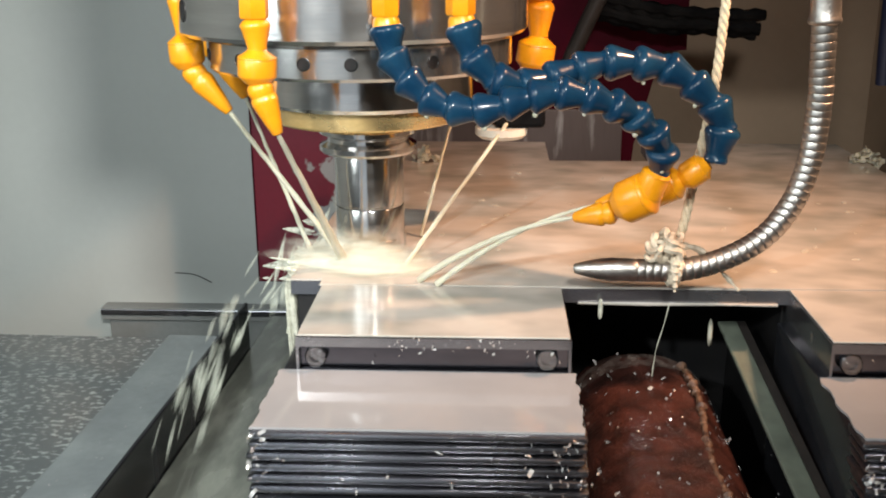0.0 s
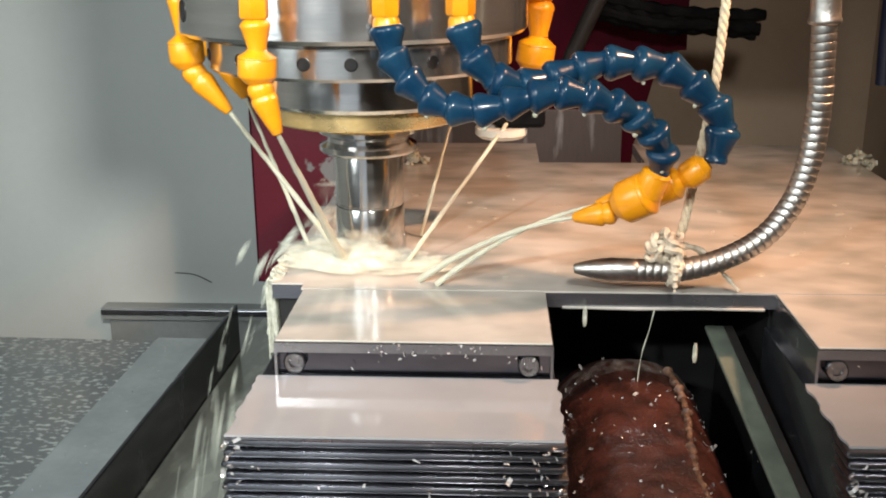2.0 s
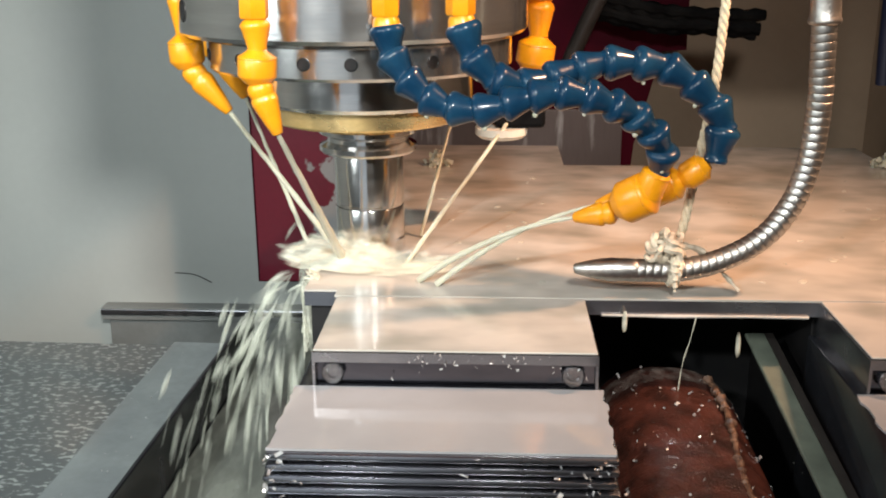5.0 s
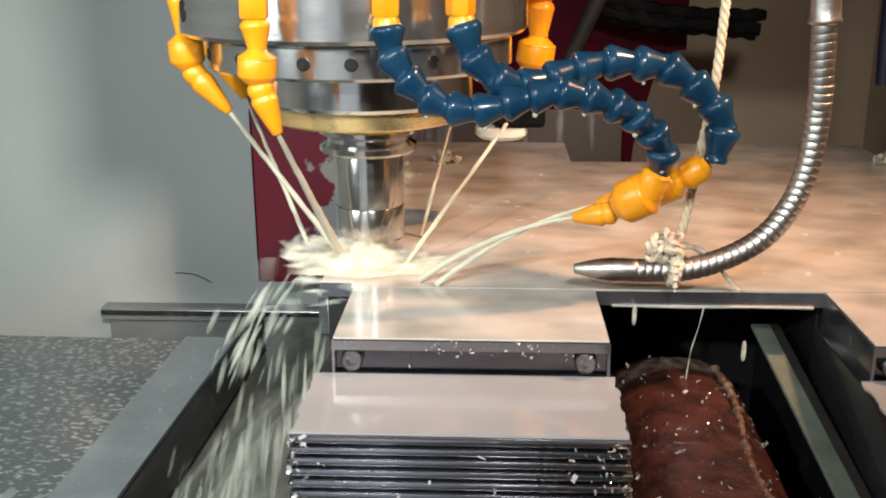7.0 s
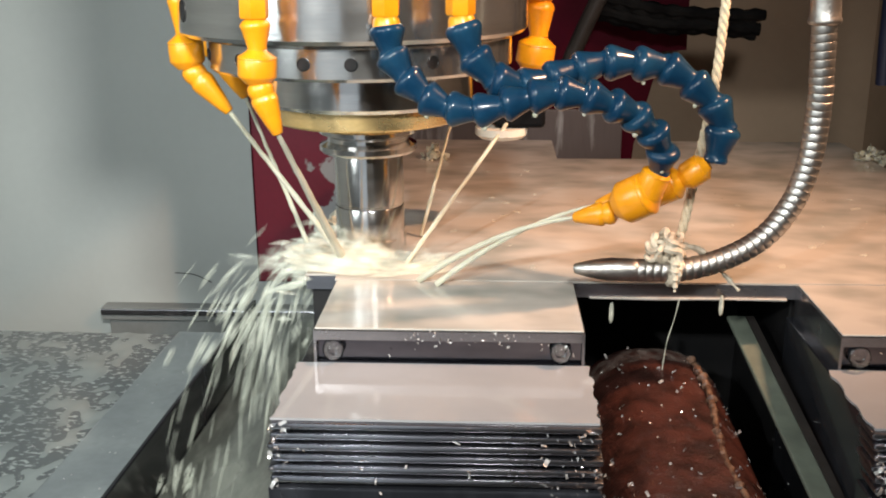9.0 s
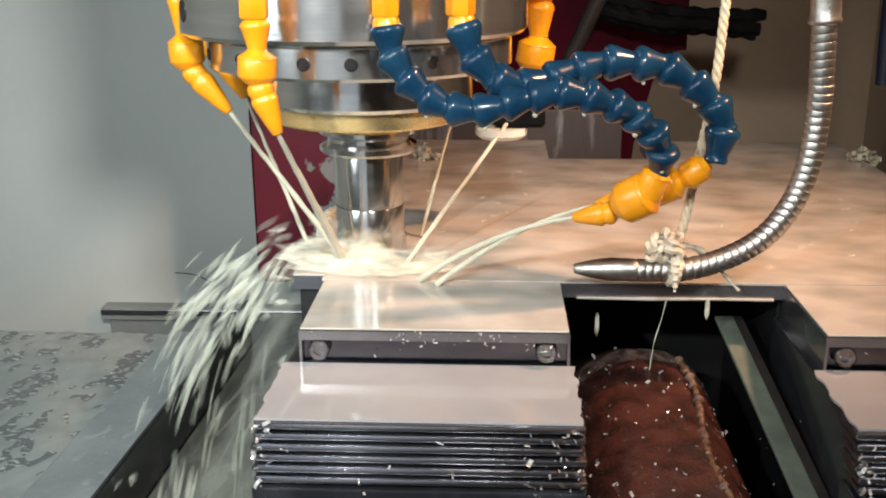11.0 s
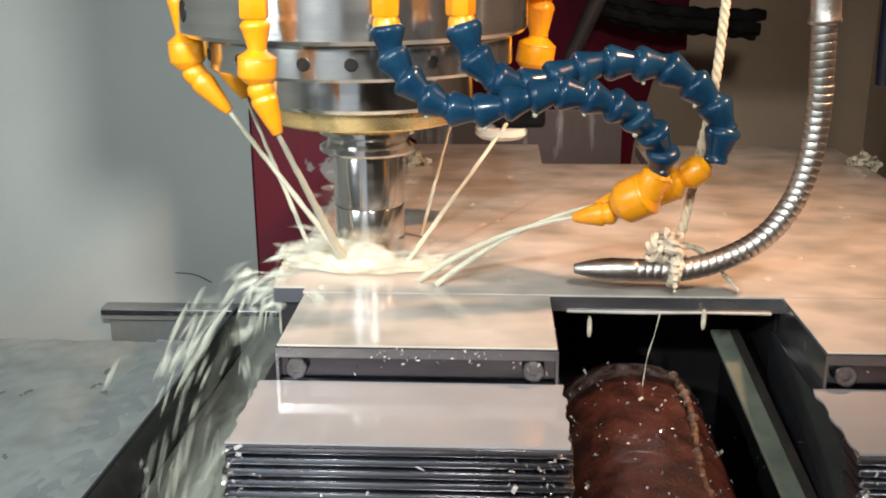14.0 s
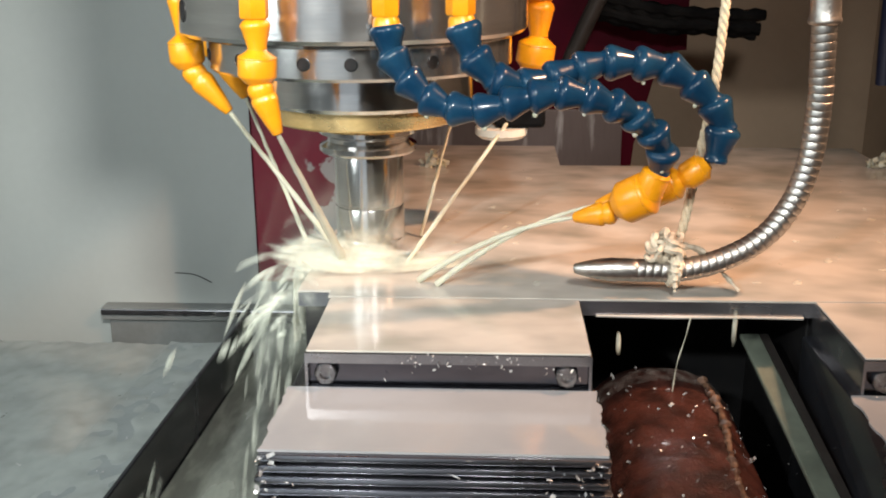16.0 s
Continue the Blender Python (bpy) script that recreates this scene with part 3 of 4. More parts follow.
def arm(t, x0, x1):
    """One forward arm of the workpiece: block with a slot along its front and two bolts in it."""
    yf, zl = -0.1625, -0.0195
    bm = bmesh.new()
    outline = [(x0, zl - 0.02), (x0, -0.0015), (x1, -0.0015), (x1, zl - 0.02), (x1 - 0.0014, zl - 0.02), (x1 - 0.0014, -0.0066), (x0 + 0.0014, -0.0066), (x0 + 0.0014, zl - 0.02)]
    f = bm.faces.new([bm.verts.new((x, yf, z)) for x, z in outline])
    g = bmesh.ops.extrude_face_region(bm, geom=[f])["geom"]
    for v in g:
        if isinstance(v, bmesh.types.BMVert):
            v.co.y = -0.0797
    bmesh.ops.recalc_face_normals(bm, faces=bm.faces)
    a = part("arm", bm, EDGE, t, "machined steel arm")
    part("slot", box((x0 + 0.0015, yf + 0.004, zl - 0.02), (x1 - 0.0015, -0.08, -0.0068)), SLOT, a, "dark slot along the arm's front")
    part("film", box((x0 + 0.0006, yf + 0.0008, -0.0012), (x1 - 0.0006, -0.0805, 0.0), 0.0005), FILM, a, "milky coolant film")
    for bx in (x0 + 0.0105, x1 - 0.0125):
        o = part("bolt", lathe([(0.0, 0.0012), (0.0020, 0.0012), (0.0024, 0.0022), (0.0040, 0.0020), (0.0048, 0.0008), (0.0048, -0.001), (0.0, -0.001)], 20), EDGE, a, "wet socket bolt head", True)
        o.matrix_basis = pose(bx, yf + 0.0025, -0.0122, 90, 0, 0)
        o = part("bubble", lathe([(0.0058, 0.0), (0.0056, 0.0014), (0.0048, 0.0032), (0.0034, 0.0046), (0.0016, 0.0054), (0.0, 0.0056)], 28), CLEAR, a, "clear coolant bubble over the bolt", True)
        o.matrix_basis = pose(bx, yf + 0.0004, -0.0122, 90, 0, 0)
    return a


def fins(t, x0, x1):
    yf, y1, zl = -0.1625, -0.2300, -0.0195
    b = part("fin_block", box((x0 + 0.001, y1 + 0.003, -0.165), (x1 - 0.001, -0.0795, zl - 0.0012), 0.0008), BLACK, t, "dark wet block under the arm")
    # jagged-sided pool on the ledge
    rng = random.Random(int(x0 * 1e4))
    bm = bmesh.new()
    left = [(x0 + rng.uniform(-0.0008, 0.0012), yf + (y1 - yf) * k / 16) for k in range(17)]
    right = [(x1 + rng.uniform(-0.0016, 0.0010), y1 + (yf - y1) * k / 16) for k in range(17)]
    f = bm.faces.new([bm.verts.new((x, y, zl)) for x, y in left + right])
    g = bmesh.ops.extrude_face_region(bm, geom=[f])["geom"]
    for v in g:
        if isinstance(v, bmesh.types.BMVert):
            v.co.z -= 0.0012
    bmesh.ops.recalc_face_normals(bm, faces=bm.faces)
    part("pool", bm, POOL, t, "still pool of milky coolant")
    fin = None
    for k in range(6):
        z = zl - 0.0015 - 0.0048 * k
        m = pose((x0 + x1) / 2, y1, z)
        if fin is None:
            h = (x1 - x0) / 2 + 0.0008
            fin = part("fin", box((-h, -0.0024, -0.0037), (h, 0.02, 0.0), 0.0017), FINS, t, "", True)
            fin.matrix_basis = m
        else:
            same(fin, m @ pose(rng.uniform(-0.0012, 0.0012), rng.uniform(-0.0006, 0.0004) - 0.0015 * k, 0))
    part("skirt", box((x0 - 0.001, y1 - 0.0105, -0.165), (x1 + 0.001, y1 + 0.01, zl - 0.0310), 0.001), BLACK, t)


def workpiece():
    t = rider(thing("workpiece", "large machined steel plate with stepped finned arms, flooded with milky coolant", "workpiece"))
    vs = [(-0.037, -0.07), (-0.0175, -0.07), (-0.0175, -0.0795), (0.43, -0.0795), (0.43, 0.376), (0.236, 0.380), (0.236, 0.288), (0.138, 0.288), (0.138, 0.383), (-0.030, 0.383)]
    for z0, z1, mat, nm, lab in ((-0.0012, 0.0, FILM, "top_film", "milky coolant film with faint streaks"), (-0.010, -0.0015, EDGE, "plate", "machined steel plate")):
        bm = bmesh.new()
        f = bm.faces.new([bm.verts.new((x, y, z1)) for x, y in vs])
        g = bmesh.ops.extrude_face_region(bm, geom=[f])["geom"]
        for v in g:
            if isinstance(v, bmesh.types.BMVert):
                v.co.z = z0
        bmesh.ops.recalc_face_normals(bm, faces=bm.faces)
        part(nm, bm, mat, t, lab)
    # These blocks carry the gap's shade in their colour.
    part("sub_base", box((-0.031, -0.30, -0.2595), (0.425, 0.284, -0.1665), 0.001), SHADED_STEEL, t, "block under the plate, blackened for the gap's shade")
    part("base", box((-0.034, 0.060, -0.166), (0.425, 0.284, -0.0105), 0.001), SHADED_STEEL, t, "base of the plate, blackened for the gap's shade")
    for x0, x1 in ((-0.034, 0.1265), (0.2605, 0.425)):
        part("cheek", box((x0, -0.067, -0.166), (x1, 0.0595, -0.0105), 0.001), SHADED_STEEL, t, "base of the plate, blackened for the gap's shade")
    part("coolant_line", tube([(0.137, -0.0805, -0.0098), (0.18, -0.0806, -0.0100), (0.22, -0.0805, -0.0097), (0.254, -0.0806, -0.0099)], [0.0007, 0.0011, 0.0008, 0.0010], 6), FILM, t, "line of coolant along the plate's edge")
    for x0 in (-0.0165, 0.2595):
        arm(t, x0, x0 + 0.1440)
    for x0 in (-0.0255, 0.2540):
        fins(t, x0, x0 + 0.1555)
    return t


workpiece()


def mound():
    t = rider(thing("rusty_casting", "rounded rusty brown casting in the gap between the arms", "casting"))
    bm = bmesh.new()
    nu, nv = 80, 56
    grid = []
    for i in range(nu + 1):
        u = i / nu
        y = -0.030 - 0.26 * u
        row = []
        end = math.sqrt(max(0.0, 1 - (1 - min(u / 0.13, 1)) ** 2))
        for j in range(nv + 1):
            a = math.pi * j / nv
            x = 0.1785 - 0.0535 * math.copysign(abs(math.cos(a)) ** 0.85, math.cos(a)) * (0.76 + 0.24 * end)
            z = -0.166 + (0.114 * math.sin(a) ** 0.5) * (0.80 + 0.20 * end) - 0.012 * u
            ridge = 0.4 * math.exp(-((x - (0.2035 + 0.003 * math.sin(u * 9))) / 0.0020) ** 2) * 0.003 * min(1, u * 6)
            n = noise.noise(Vector((x * 90, y * 90, z * 90))) * 0.0007 + noise.noise(Vector((x * 420, y * 420, z * 420))) * 0.0008
            row.append(bm.verts.new((x, y, z + n + ridge * (1 + 0.6 * noise.noise(Vector((y * 260, 3, 1)))))))
        grid.append(row)
    for i in range(nu):
        for j in range(nv):
            bm.faces.new((grid[i][j], grid[i + 1][j], grid[i + 1][j + 1], grid[i][j + 1]))
    bm.faces.new(grid[0])
    bm.faces.new(grid[-1][::-1])
    bmesh.ops.recalc_face_normals(bm, faces=bm.faces)
    part("shell", bm, RUST, t, "wet rusty shell with a ridge", True)
    glaze = bmesh.new()
    rows = []
    for i in range(13):
        u = 0.095 + 0.07 * i / 12
        row = []
        for j in range(33):
            a = math.pi * (0.10 + 0.62 * j / 32)
            bend = u + 0.05 * abs(j / 32 - 0.75)
            end = math.sqrt(max(0.0, 1 - (1 - min(bend / 0.13, 1)) ** 2))
            x = 0.1785 - 0.0535 * math.copysign(abs(math.cos(a)) ** 0.85, math.cos(a)) * (0.76 + 0.24 * end)
            z = -0.166 + (0.114 * math.sin(a) ** 0.5) * (0.80 + 0.20 * end) - 0.012 * bend
            row.append(glaze.verts.new((x, -0.030 - 0.26 * bend, z + 0.0017 + 0.0004 * noise.noise(Vector((x * 150, bend * 40, 6))))))
        rows.append(row)
    for a, b in zip(rows, rows[1:]):
        for k in range(32):
            glaze.faces.new((a[k], b[k], b[k + 1], a[k + 1]))
    part("splash_film", glaze, GLAZE, t, "thin milky coolant running over the rust", True)
    way = [Vector((0.2035 + 0.003 * math.sin((u / 150) * 9) + 0.0012 * noise.noise(Vector((u * 0.37, 7, 5))), -0.064 - 0.216 * u / 150, -0.0562 - 0.012 * u / 150 + 0.0010 * noise.noise(Vector((u * 0.43, 2, 5))))) for u in range(151)]
    part("seam", tube(way, [0.0014 + 0.0034 * abs(noise.noise(Vector((u * 0.61, 9, 1)))) for u in range(151)], 9), SEAM, t, "crusted tan seam", True)
    b = rider(thing("pale_bar", "pale green flat bar lying in the dark gap", "bar"))
    flange = part("flange", box((-0.0112, -0.0006, 0), (-0.0058, 0.0012, 0.2225), 0.0004), GREYPIPE, b, "dark grey flange beside the bar")
    flange.matrix_basis = along((0.2462, -0.262, -0.0815), (0.2342, -0.045, -0.0345))
    part("bar", box((-0.0057, -0.0015, 0), (0.0062, 0.0015, 0.2225), 0.001), PALE, b).matrix_basis = along((0.2462, -0.262, -0.0815), (0.2342, -0.045, -0.0345))


mound()


# ---- coolant ----
def jet(label, a, b, r0, r1, sag=0.0):
    t = thing("coolant_jet", label, "coolant jet", "coolant jets")
    a, b = Vector(a), Vector(b)
    rng = random.Random(int(a.x * 1e4))
    pts = [a.lerp(b, i / 24) + Vector((rng.uniform(-1, 1), rng.uniform(-1, 1), 0)) * 0.0002 + Vector((0, 0, sag * 4 * (i / 24) * (1 - i / 24))) for i in range(25)]
    part("stream", tube(pts, [r0 + (r1 - r0) * i / 24 + rng.uniform(-1, 1) * 0.0002 for i in range(25)], 9), MILK, t, "", True)


jet("thin milky coolant jet aimed at the cutter", (-0.0809, -0.035, 0.0980), (-0.0180, -0.030, 0.008), 0.0014, 0.0019)
jet("thin milky coolant jet aimed beside the cutter", (-0.0936, 0.06, 0.0930), (-0.0350, -0.022, 0.001), 0.0013, 0.0016)
jet("thick milky coolant jet falling in front of the cutter", (-0.0318, -0.125, 0.1002), (-0.0120, -0.038, 0.002), 0.0014, 0.0030)
jet("thin milky coolant jet behind the cutter", (0.0590, 0.065, 0.1040), (0.0310, 0.03, 0.001), 0.0010, 0.0013)
jet("thin milky coolant jet slanting down to the cutter", (0.1075, 0.0643, 0.0988), (0.0250, -0.045, 0.001), 0.0012, 0.0016)
jet("milky coolant jet from the looped hose", (0.1272, -0.085, 0.0456), (0.0365, -0.068, 0.001), 0.0012, 0.0022, 0.0065)
jet("milky coolant jet beside its twin", (0.1402, -0.08, 0.0516), (0.0478, -0.075, 0.001), 0.0010, 0.0018, 0.0070)


def streak(bm, a, d, length, width, seg=6):
    """A drop drawn out along d."""
    d = d.normalized()
    pts = [a + d * length * (k / 6 - 0.5) for k in range(7)]
    add_tube(bm, pts, [width * w for w in (0.12, 0.55, 0.9, 1.0, 0.85, 0.5, 0.1)], seg)


def foam():
    """The froth that the cutter throws up, in rigid pieces about its foot."""
    out = []
    rng = random.Random(21)
    for k, (cx, cy, rx, ry, h, n) in enumerate((
            (-0.022, -0.028, 0.020, 0.012, 0.011, 34), (-0.008, -0.034, 0.022, 0.010, 0.009, 30), (-0.034, -0.020, 0.016, 0.014, 0.012, 28),
            (0.012, -0.036, 0.018, 0.009, 0.007, 24), (-0.026, -0.012, 0.016, 0.012, 0.010, 26), (0.030, -0.034, 0.014, 0.008, 0.004, 16))):
        bm = bmesh.new()
        for _ in range(n):
            a, r = rng.uniform(0, 6.283), math.sqrt(rng.random())
            p = Vector((rx * r * math.cos(a), ry * r * math.sin(a), 0.0015 + h * (1 - r) * rng.random()))
            d = Vector((p.x + cx * 0.6, p.y + cy * 0.3, 0.002)) + Vector([rng.uniform(-0.01, 0.01) for _ in range(3)]) * 0.8
            streak(bm, p, d, rng.uniform(0.008, 0.022), rng.uniform(0.0016, 0.0042))
        t = tagged(part("coolant_froth", bm, MIST, None, "", True), "white coolant froth round the foot of the cutter", "coolant", "coolant froth", "stuff")
        t.matrix_basis = pose(cx, cy, 0)
        out.append(t)
    for k in range(2):
        puff = bmesh.new()
        for _ in range(12):
            streak(puff, Vector((-0.012 + rng.gauss(0, 0.013), -0.032 + rng.gauss(0, 0.009), 0.004 + 0.010 * rng.random())), Vector((rng.uniform(-1, 1), rng.uniform(-0.5, 0.5), rng.uniform(-0.2, 0.6))), rng.uniform(0.012, 0.022), rng.uniform(0.002, 0.004), 10)
        out.append(tagged(part("coolant_mist", puff, MIST, None, "", True), "pale coolant mist hanging by the cutter", "coolant", "coolant froth", "stuff"))
    for cx, cy, rx, ry, h, seed in ((-0.012, -0.034, 0.036, 0.020, 0.013, 3), (0.020, -0.045, 0.034, 0.015, 0.005, 8), (-0.030, -0.016, 0.024, 0.022, 0.012, 5), (-0.008, -0.038, 0.020, 0.012, 0.016, 11)):
        bm = bmesh.new()
        rings = [[bm.verts.new((0, 0, h))]]
        for i in range(1, 15):
            r = i / 14
            row = []
            for k in range(48):
                a = 2 * math.pi * k / 48
                rim = 1 + 0.65 * noise.noise(Vector((math.cos(a) * 1.6, math.sin(a) * 1.6, seed)))
                x, y = rx * r * rim * math.cos(a), ry * r * rim * math.sin(a)
                z = h * (1 - r ** 1.6) * (0.75 + 0.7 * noise.noise(Vector((x * 130, y * 130, seed)))) + 0.0022 * (1 - r) * noise.noise(Vector((x * 420, y * 420, seed)))
                row.append(bm.verts.new((x, y, max(z, 0.0004))))
            rings.append(row)
        for k in range(48):
            bm.faces.new((rings[0][0], rings[1][k], rings[1][(k + 1) % 48]))
            for a, b in zip(rings[1:], rings[2:]):
                bm.faces.new((a[k], b[k], b[(k + 1) % 48], a[(k + 1) % 48]))
        bmesh.ops.recalc_face_normals(bm, faces=bm.faces)
        t = tagged(part("coolant_froth", bm, SHEET, None, "", True), "dense white coolant froth where the jets meet", "coolant", "coolant froth", "stuff")
        t.matrix_basis = pose(cx, cy, 0)
        out.append(t)
    return out


FROTH = foam()


def spray():
    """Drops flung off the plate's edge, in rigid clusters that fall into the channel; drawn out along x."""
    out = []
    rng = random.Random(77)
    for k in range(26):
        bm = bmesh.new()
        if k % 3 == 0:
            for _ in range(7):
                p = Vector((rng.gauss(0, 0.012), rng.gauss(0, 0.016), rng.gauss(0, 0.007)))
                streak(bm, p, Vector((1, rng.uniform(-0.15, 0.15), rng.uniform(-0.2, 0.2))), rng.uniform(0.020, 0.042), rng.uniform(0.0014, 0.0028), 8)
        for _ in range(9):
            p = Vector((rng.gauss(0, 0.020), rng.gauss(0, 0.024), rng.gauss(0, 0.011)))
            streak(bm, p, Vector((1, rng.uniform(-0.12, 0.12), rng.uniform(-0.15, 0.15))), rng.uniform(0.006, 0.020), rng.uniform(0.0006, 0.0013) if rng.random() < 0.55 else rng.uniform(0.0014, 0.0030))
        out.append(tagged(part("coolant_spray", bm, SPLASH, None, "", True), "white coolant drops flung off over the channel", "coolant", "coolant spray", "stuff"))
    return out


def pour():
    """Coolant sheeting over the plate's corner."""
    out = []
    rng = random.Random(15)
    for k in range(4):
        bm = bmesh.new()
        for _ in range(15):
            x, y = -0.0375 - 0.003 * rng.random(), rng.uniform(-0.012, 0.012)
            way = spline([(x + 0.005, y, -0.0022), (x + 0.001, y, -0.0006), (x - 0.0015, y, -0.005), (x - 0.001, y - 0.001, -0.020), (x - 0.001 + rng.gauss(0, 0.002), y - 0.002, -0.034 - 0.02 * rng.random())], 10)
            w = rng.uniform(0.0014, 0.0032)
            add_tube(bm, way, [w * q for q in (0.5, 0.9, 1, 1, 0.95, 0.9, 0.8, 0.7, 0.55, 0.4, 0.15)], 8)
        out.append(tagged(part("coolant_pour", bm, SHEET, None, "", True), "white coolant sheet pouring off the plate's corner", "coolant", "coolant spray", "stuff"))
    return out


SPRAY, POUR = spray(), pour()


def runoff():
    """Coolant dripping off the plate into the gap."""
    d = rider(thing("coolant_drip", "thin thread of coolant dripping off the plate's edge", "coolant"))
    w = spline([(0.1905, -0.0825, -0.009), (0.1880, -0.0830, -0.022), (0.1842, -0.0840, -0.037), (0.1822, -0.0850, -0.0545)], 16)
    part("thread", tube(w, [0.0003 + 0.00014 * math.sin(i) for i in range(17)], 6), SHEET, d, "", True)


runoff()


def drops():
    """Single drops falling off the edge of the gap."""
    out = []
    for k, (x, ph) in enumerate(((0.150, 0.0), (0.2150, 0.62))):
        bm = bmesh.new()
        add_tube(bm, [Vector((0, 0, 0.006 - 0.012 * i / 8)) for i in range(9)], [0.0014 * w for w in (0.5, 0.8, 0.95, 1, 1, 1, 0.98, 0.85, 0.55)], 10)
        o = tagged(part("coolant_drop", bm, SHEET, None, "", True), "falling drop of milky coolant in the gap", "coolant", "falling drops")
        out.append((o, x, ph))
    return out


DROPS = drops()


def chips():
    """Bright swarf on the arms, the fins and the rusty casting."""
    rng = random.Random(12)
    bm = bmesh.new()

    def curl(p, size, wide=1.0):
        e = Euler([rng.uniform(0, 6.28) for _ in range(3)]).to_matrix()
        n, w = 4, size * rng.uniform(0.12, 0.34) * wide
        row, bent = [], rng.uniform(0.4, 1.5)
        for i in range(n + 1):
            a = i / n * bent
            c = Vector((size * math.sin(a) * 0.6, 0, size * (1 - math.cos(a)) * 0.5))
            row.append((bm.verts.new(p + e @ (c + Vector((0, -w / 2, 0)))), bm.verts.new(p + e @ (c + Vector((0, w / 2, 0.0002))))))
        for a, b in zip(row, row[1:]):
            bm.faces.new((a[0], b[0], b[1], a[1]))

    for x0 in (-0.0165, 0.2595):
        for _ in range(46):
            curl(Vector((x0 + 0.035 + rng.random() * 0.100, -0.1625 - rng.random() * 0.002, rng.choice((0.0006, -0.002, -0.006)) - rng.random() * 0.004)), rng.uniform(0.0018, 0.0055))
        for _ in range(8):
            curl(Vector((x0 + rng.random() * 0.143, -0.1635, -0.006 - 0.010 * rng.random())), rng.uniform(0.0014, 0.0034))
    for x0 in (-0.0255, 0.2540):
        for _ in range(90):
            side = rng.random()
            x = x0 + (rng.random() * 0.007 if side < 0.3 else 0.130 + rng.random() * 0.026 if side < 0.75 else rng.random() * 0.155)
            drop = rng.random() * 0.040
            curl(Vector((x, -0.2330 - rng.random() * 0.0015 - 0.3 * min(drop, 0.03), -0.020 - drop)), rng.uniform(0.002, 0.0078))
    for _ in range(160):
        u, a = rng.random(), rng.uniform(0.35, 2.6)
        x = 0.1785 - 0.0535 * math.copysign(abs(math.cos(a)) ** 0.85, math.cos(a))
        curl(Vector((x, -0.050 - 0.19 * u, -0.1645 + 0.114 * math.sin(a) ** 0.5 - 0.012 * (u * 0.75 + 0.1))), rng.uniform(0.0018, 0.0062))
    for _ in range(50):
        curl(Vector((rng.uniform(0.225, 0.255), -0.08 - 0.12 * rng.random(), -0.164 + 0.11 * rng.random() ** 3)), rng.uniform(0.0008, 0.0022))
    for _ in range(40):
        curl(Vector((rng.uniform(-0.268, -0.222), rng.uniform(-0.10, 0.34), -0.2075)), rng.uniform(0.0015, 0.006))
    for _ in range(50):
        curl(Vector((rng.uniform(-0.52, -0.29), rng.uniform(0.0, 0.34), -0.2132)), rng.uniform(0.002, 0.006))
    rider(tagged(part("metal_chips", bm, CHIP, None, "", True), "bright curled metal chips sticking to wet steel", "metal chips", "", "stuff"))
    for name, c, r, n in (("chip_pile", (0.4280, 0.285, 0.0), 0.014, 90), ("chip_pile", (0.0222, 0.280, 0.0), 0.012, 40)):
        bm = bmesh.new()
        for _ in range(n):
            a, q = rng.uniform(0, 6.28), math.sqrt(rng.random())
            curl(Vector((c[0] + r * q * math.cos(a), c[1] + 0.6 * r * q * math.sin(a), 0.001 + 0.018 * (1 - q) * rng.random())), rng.uniform(0.006, 0.011), 2.4)
        rider(tagged(part(name, bm, MILK, None, "", True), "pile of pale chips soaked with coolant", "metal chips", "", "stuff"))


chips()


def flecks():
    """Flat patches of froth drifting on the flooded plate."""
    rng = random.Random(40)
    bm = bmesh.new()
    for _ in range(70):
        r = rng.uniform(0.0008, 0.0030)
        m = pose(rng.uniform(0.03, 0.42), rng.uniform(-0.06, 0.28), 0.0002, 0, 0, rng.uniform(0, 180)) @ Matrix.Diagonal((rng.uniform(1.0, 2.2), 1, 1, 1))
        add_lathe(bm, [(r, 0.0), (r * 0.8, 0.0004), (r * 0.4, 0.0006), (0.0, 0.0007)], 12, m)
    bmesh.ops.recalc_face_normals(bm, faces=bm.faces)
    rider(tagged(part("froth_flecks", bm, MIST, None, "", True), "pale froth patches drifting on the coolant film", "coolant", "", "stuff"))


flecks()


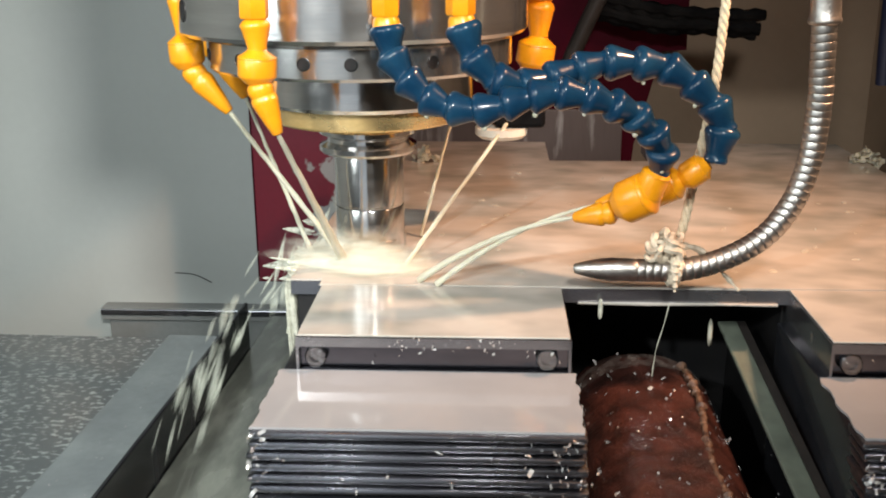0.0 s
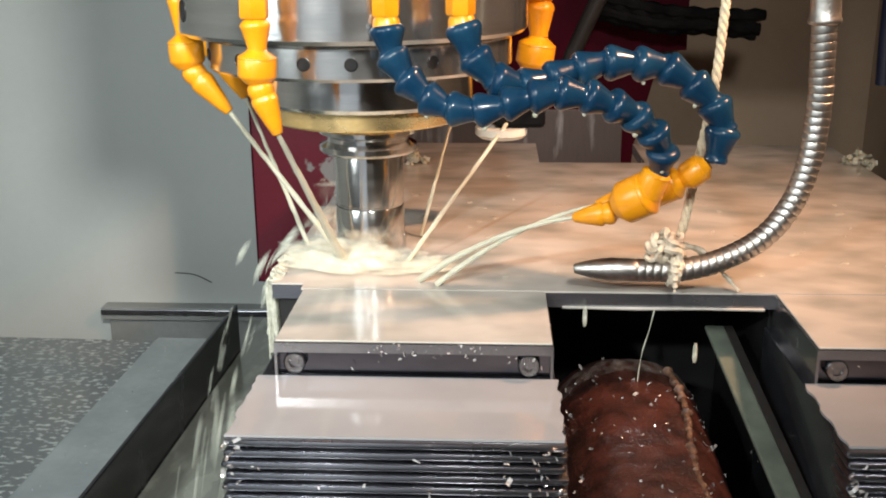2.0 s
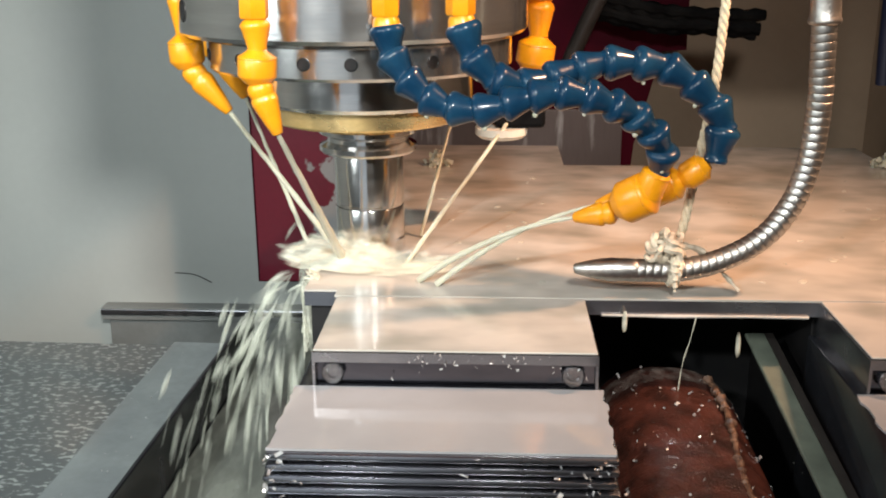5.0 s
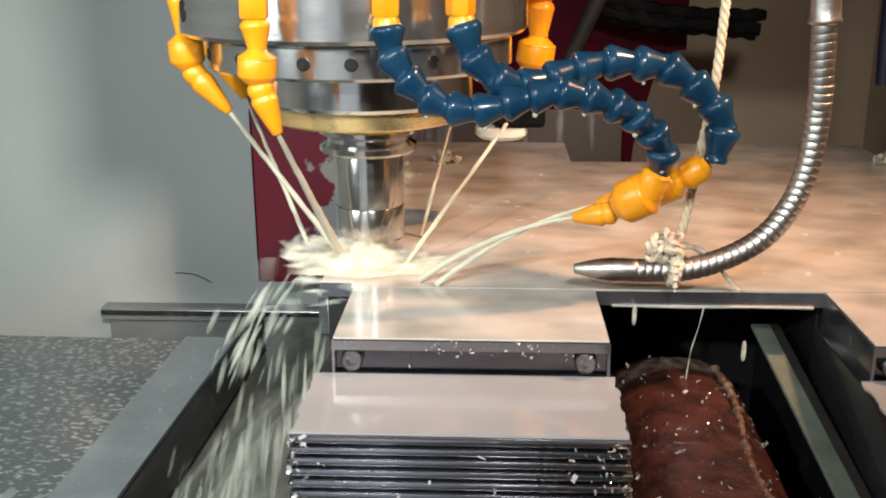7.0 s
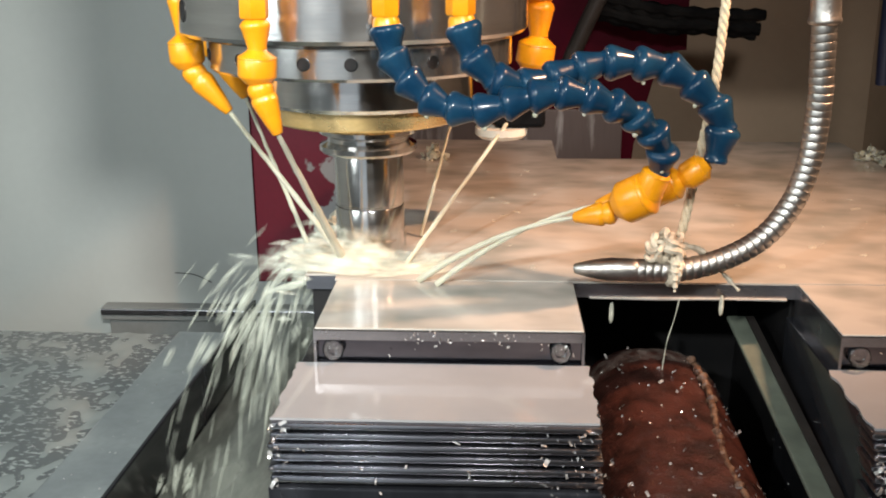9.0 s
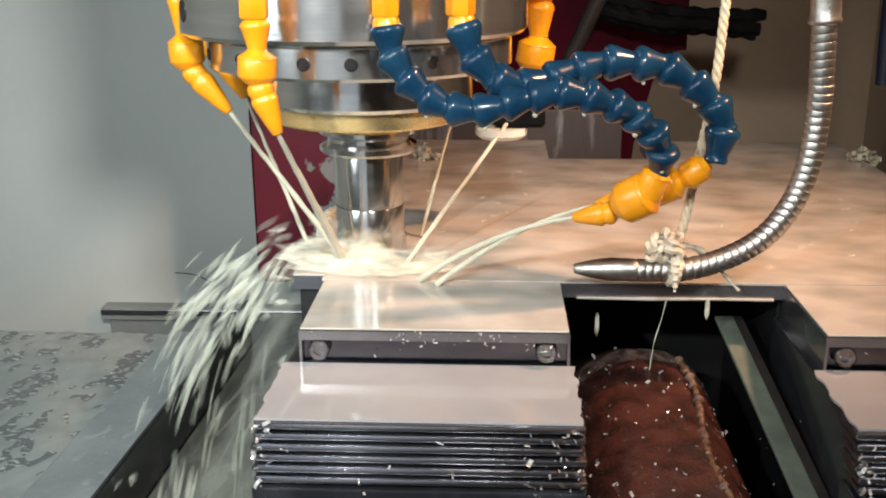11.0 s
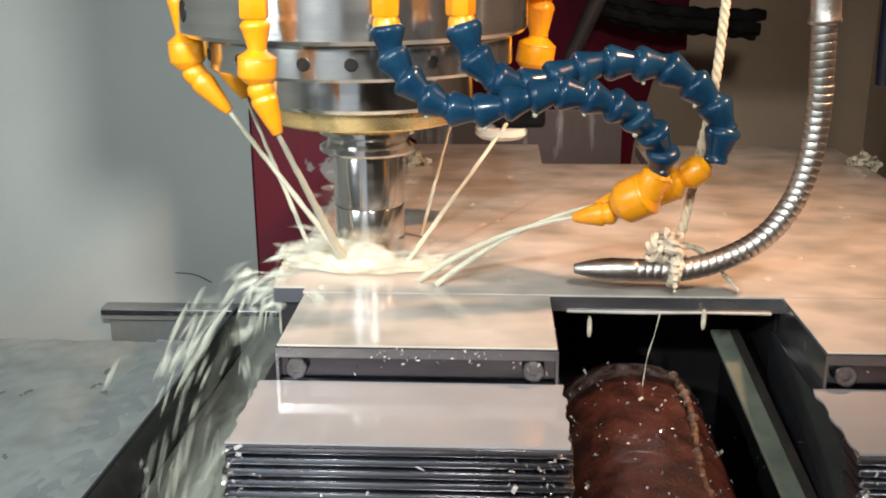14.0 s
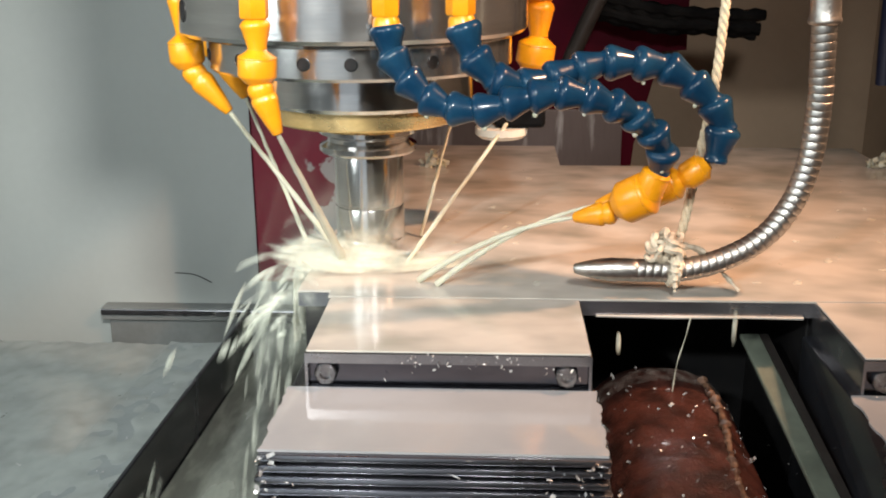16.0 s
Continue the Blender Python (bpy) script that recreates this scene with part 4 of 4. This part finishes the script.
# ---- what moves ----
TRAVEL = [
    (0.0, -0.0050, 0.0061), (0.1, -0.0060, 0.0009), (0.2, 0.0005, -0.0019), (0.3, 0.0060, 0.0013), (0.4, 0.0058, 0.0075), (0.5, 0.0006, 0.0114),
    (0.6, -0.0039, 0.0125), (0.7, -0.0099, 0.0080), (0.8, -0.0101, -0.0023), (0.9, -0.0058, -0.0085), (1.0, 0.0006, -0.0112), (1.1, 0.0070, -0.0082),
    (1.2, 0.0115, 0.0003), (1.3, 0.0093, 0.0097), (1.4, 0.0040, 0.0142), (1.5, 0.0004, 0.0160), (1.6, -0.0061, 0.0156), (1.7, -0.0121, 0.0100),
    (1.8, -0.0144, 0.0037), (1.9, -0.0149, -0.0006), (2.0, -0.0147, -0.0020), (2.5, -0.0133, -0.0069), (3.0, -0.0106, -0.0109), (3.5, -0.0071, -0.0140),
    (4.0, -0.0026, -0.0157), (4.7, 0.0044, -0.0152), (5.4, 0.0103, -0.0118), (6.0, 0.0136, -0.0070), (6.5, 0.0144, -0.0026), (7.0, 0.0146, 0.0023),
    (7.5, 0.0134, 0.0073), (8.0, 0.0107, 0.0115), (8.5, 0.0070, 0.0145), (9.0, 0.0027, 0.0160), (9.2, 0.0009, 0.0162), (10.2, -0.0030, 0.0160),
    (11.3, -0.0067, 0.0147), (11.5, -0.0082, 0.0139), (12.0, -0.0116, 0.0105), (12.5, -0.0139, 0.0061), (13.0, -0.0147, 0.0010), (13.5, -0.0143, -0.0041),
    (14.0, -0.0125, -0.0085), (14.5, -0.0093, -0.0124), (15.0, -0.0054, -0.0148), (15.5, -0.0010, -0.0156), (16.0, 0.0037, -0.0154)]


# share of the coolant thrown clear of the plate, and how far the table's plate is flooded
STRENGTH = [(0.0, 0.22), (0.5, 0.3), (1.0, 0.15), (1.5, 0.35), (1.9, 0.06), (3.0, 0.08), (3.6, 0.3), (4.0, 0.35), (6.5, 0.5), (7.5, 0.7), (8.0, 0.9), (9.0, 1.0), (12.5, 1.0), (13.0, 0.8), (13.5, 0.65), (14.0, 0.45), (16.0, 0.5)]
LEVEL = [(0.0, -0.0016), (4.0, -0.0015), (6.5, -0.0011), (8.0, -0.0007), (9.0, -0.0002), (11.5, 0.0004), (13.0, 0.0008), (16.0, 0.0012)]


def motions():
    for ob in RIDERS:
        base = ob.matrix_basis.copy()
        walk(ob, [(t, pose(x, y, 0) @ base) for t, x, y in TRAVEL])
    walk(CUTTER, [(k / 10, pose(0, 0, 0, 0, 0, -80 * k)) for k in range(161)])
    rng = random.Random(31)
    # froth churns to and fro about its place
    for n, ob in enumerate(FROTH):
        base, sign, rows = ob.matrix_basis.copy(), 1 if n % 2 else -1, []
        for k in range(162):
            sign = -sign
            rows.append((min(16.0, max(0.0, (k - 2 / 3) / 10)), pose(0, 0, 0, 0, 0, sign * 9 + rng.gauss(0, 3)) @ base @ pose(sign * 0.006 + rng.gauss(0, 0.002), rng.gauss(0, 0.002), rng.uniform(0, 0.002))))
        walk(ob, rows)
    ts, vs = zip(*STRENGTH)
    tx, xs, ys = zip(*TRAVEL)
    # each cluster of drops is thrown off the plate, falls into the channel and is thrown again; weak splashes run down the plate's side
    for n, ob in enumerate(SPRAY):
        rows, start = [], -13 + (n * 8) % 13
        while start < 481:
            t0 = min(16.0, max(0.0, start / FPS))
            v = float(np.interp(t0, ts, vs))
            x0, y0 = -0.034 + float(np.interp(t0, tx, xs)), float(np.interp(t0, tx, ys))
            thrown = (n * 11 % len(SPRAY) + 0.5) / len(SPRAY) < v
            reach = (0.05 + 0.14 * rng.random()) * (0.6 + 0.4 * v) if thrown else 0.0
            side = rng.uniform(-0.078, -0.018) if thrown else rng.uniform(0.10, 0.22)
            drift = rng.uniform(0.06, 0.15) if thrown else 0.0
            ends = {k for k in (-start, 480 - start) if 0 <= k <= 12}
            for k in sorted({0, 3, 6, 9, 12} | ends):
                u = k / 12
                if 0 <= start + k <= 480:
                    vx, vz = -reach - 0.001, (0.003 if thrown else 0.0) - 0.50 * u
                    x = x0 - reach * u if thrown else x0 + 0.016
                    rows.append(((start + k) / FPS, pose(x, y0 + side + drift * u, -0.002 + 0.003 * u - 0.246 * u * u, 0, -math.degrees(math.atan2(vz, vx)), 0)))
            start += 13 + rng.randrange(4)
        first, last = rows[0], rows[-1]
        rows = ([(0.0, first[1])] if first[0] > 0 else []) + rows + ([(16.0, last[1])] if last[0] < 16 else [])
        walk(ob, rows)
    for n, ob in enumerate(POUR):
        rows = []
        for k in range(0, 481, 6):
            t = k / FPS
            v = float(np.interp(t, ts, vs))
            y = -0.056 + 0.012 * n + max(0.0, v - 0.3) * 0.16
            rows.append((t, pose(float(np.interp(t, tx, xs)) + rng.gauss(0, 0.0012), y + float(np.interp(t, tx, ys)) + rng.gauss(0, 0.003), rng.gauss(0, 0.0008), rng.gauss(0, 3), rng.gauss(0, 2), 0)))
        walk(ob, rows)
    # the pool on the table rises through the clip
    tl, lv = zip(*LEVEL)
    for ob in FLOODS:
        base = ob.matrix_basis.copy()
        walk(ob, [(t, pose(x, y, float(np.interp(t, tl, lv))) @ base) for t, x, y in TRAVEL])
    # drops fall from the plate's edge, travelling with it
    for ob, x, ph in DROPS:
        rows = []
        for k in range(161):
            f = (k / 10 * 2.6 + ph) % 1.0
            t = k / 10
            rows.append((t, pose(x + float(np.interp(t, tx, xs)), -0.0845 + float(np.interp(t, tx, ys)), -0.012 - 0.036 * f * f)))
        walk(ob, rows)


motions()
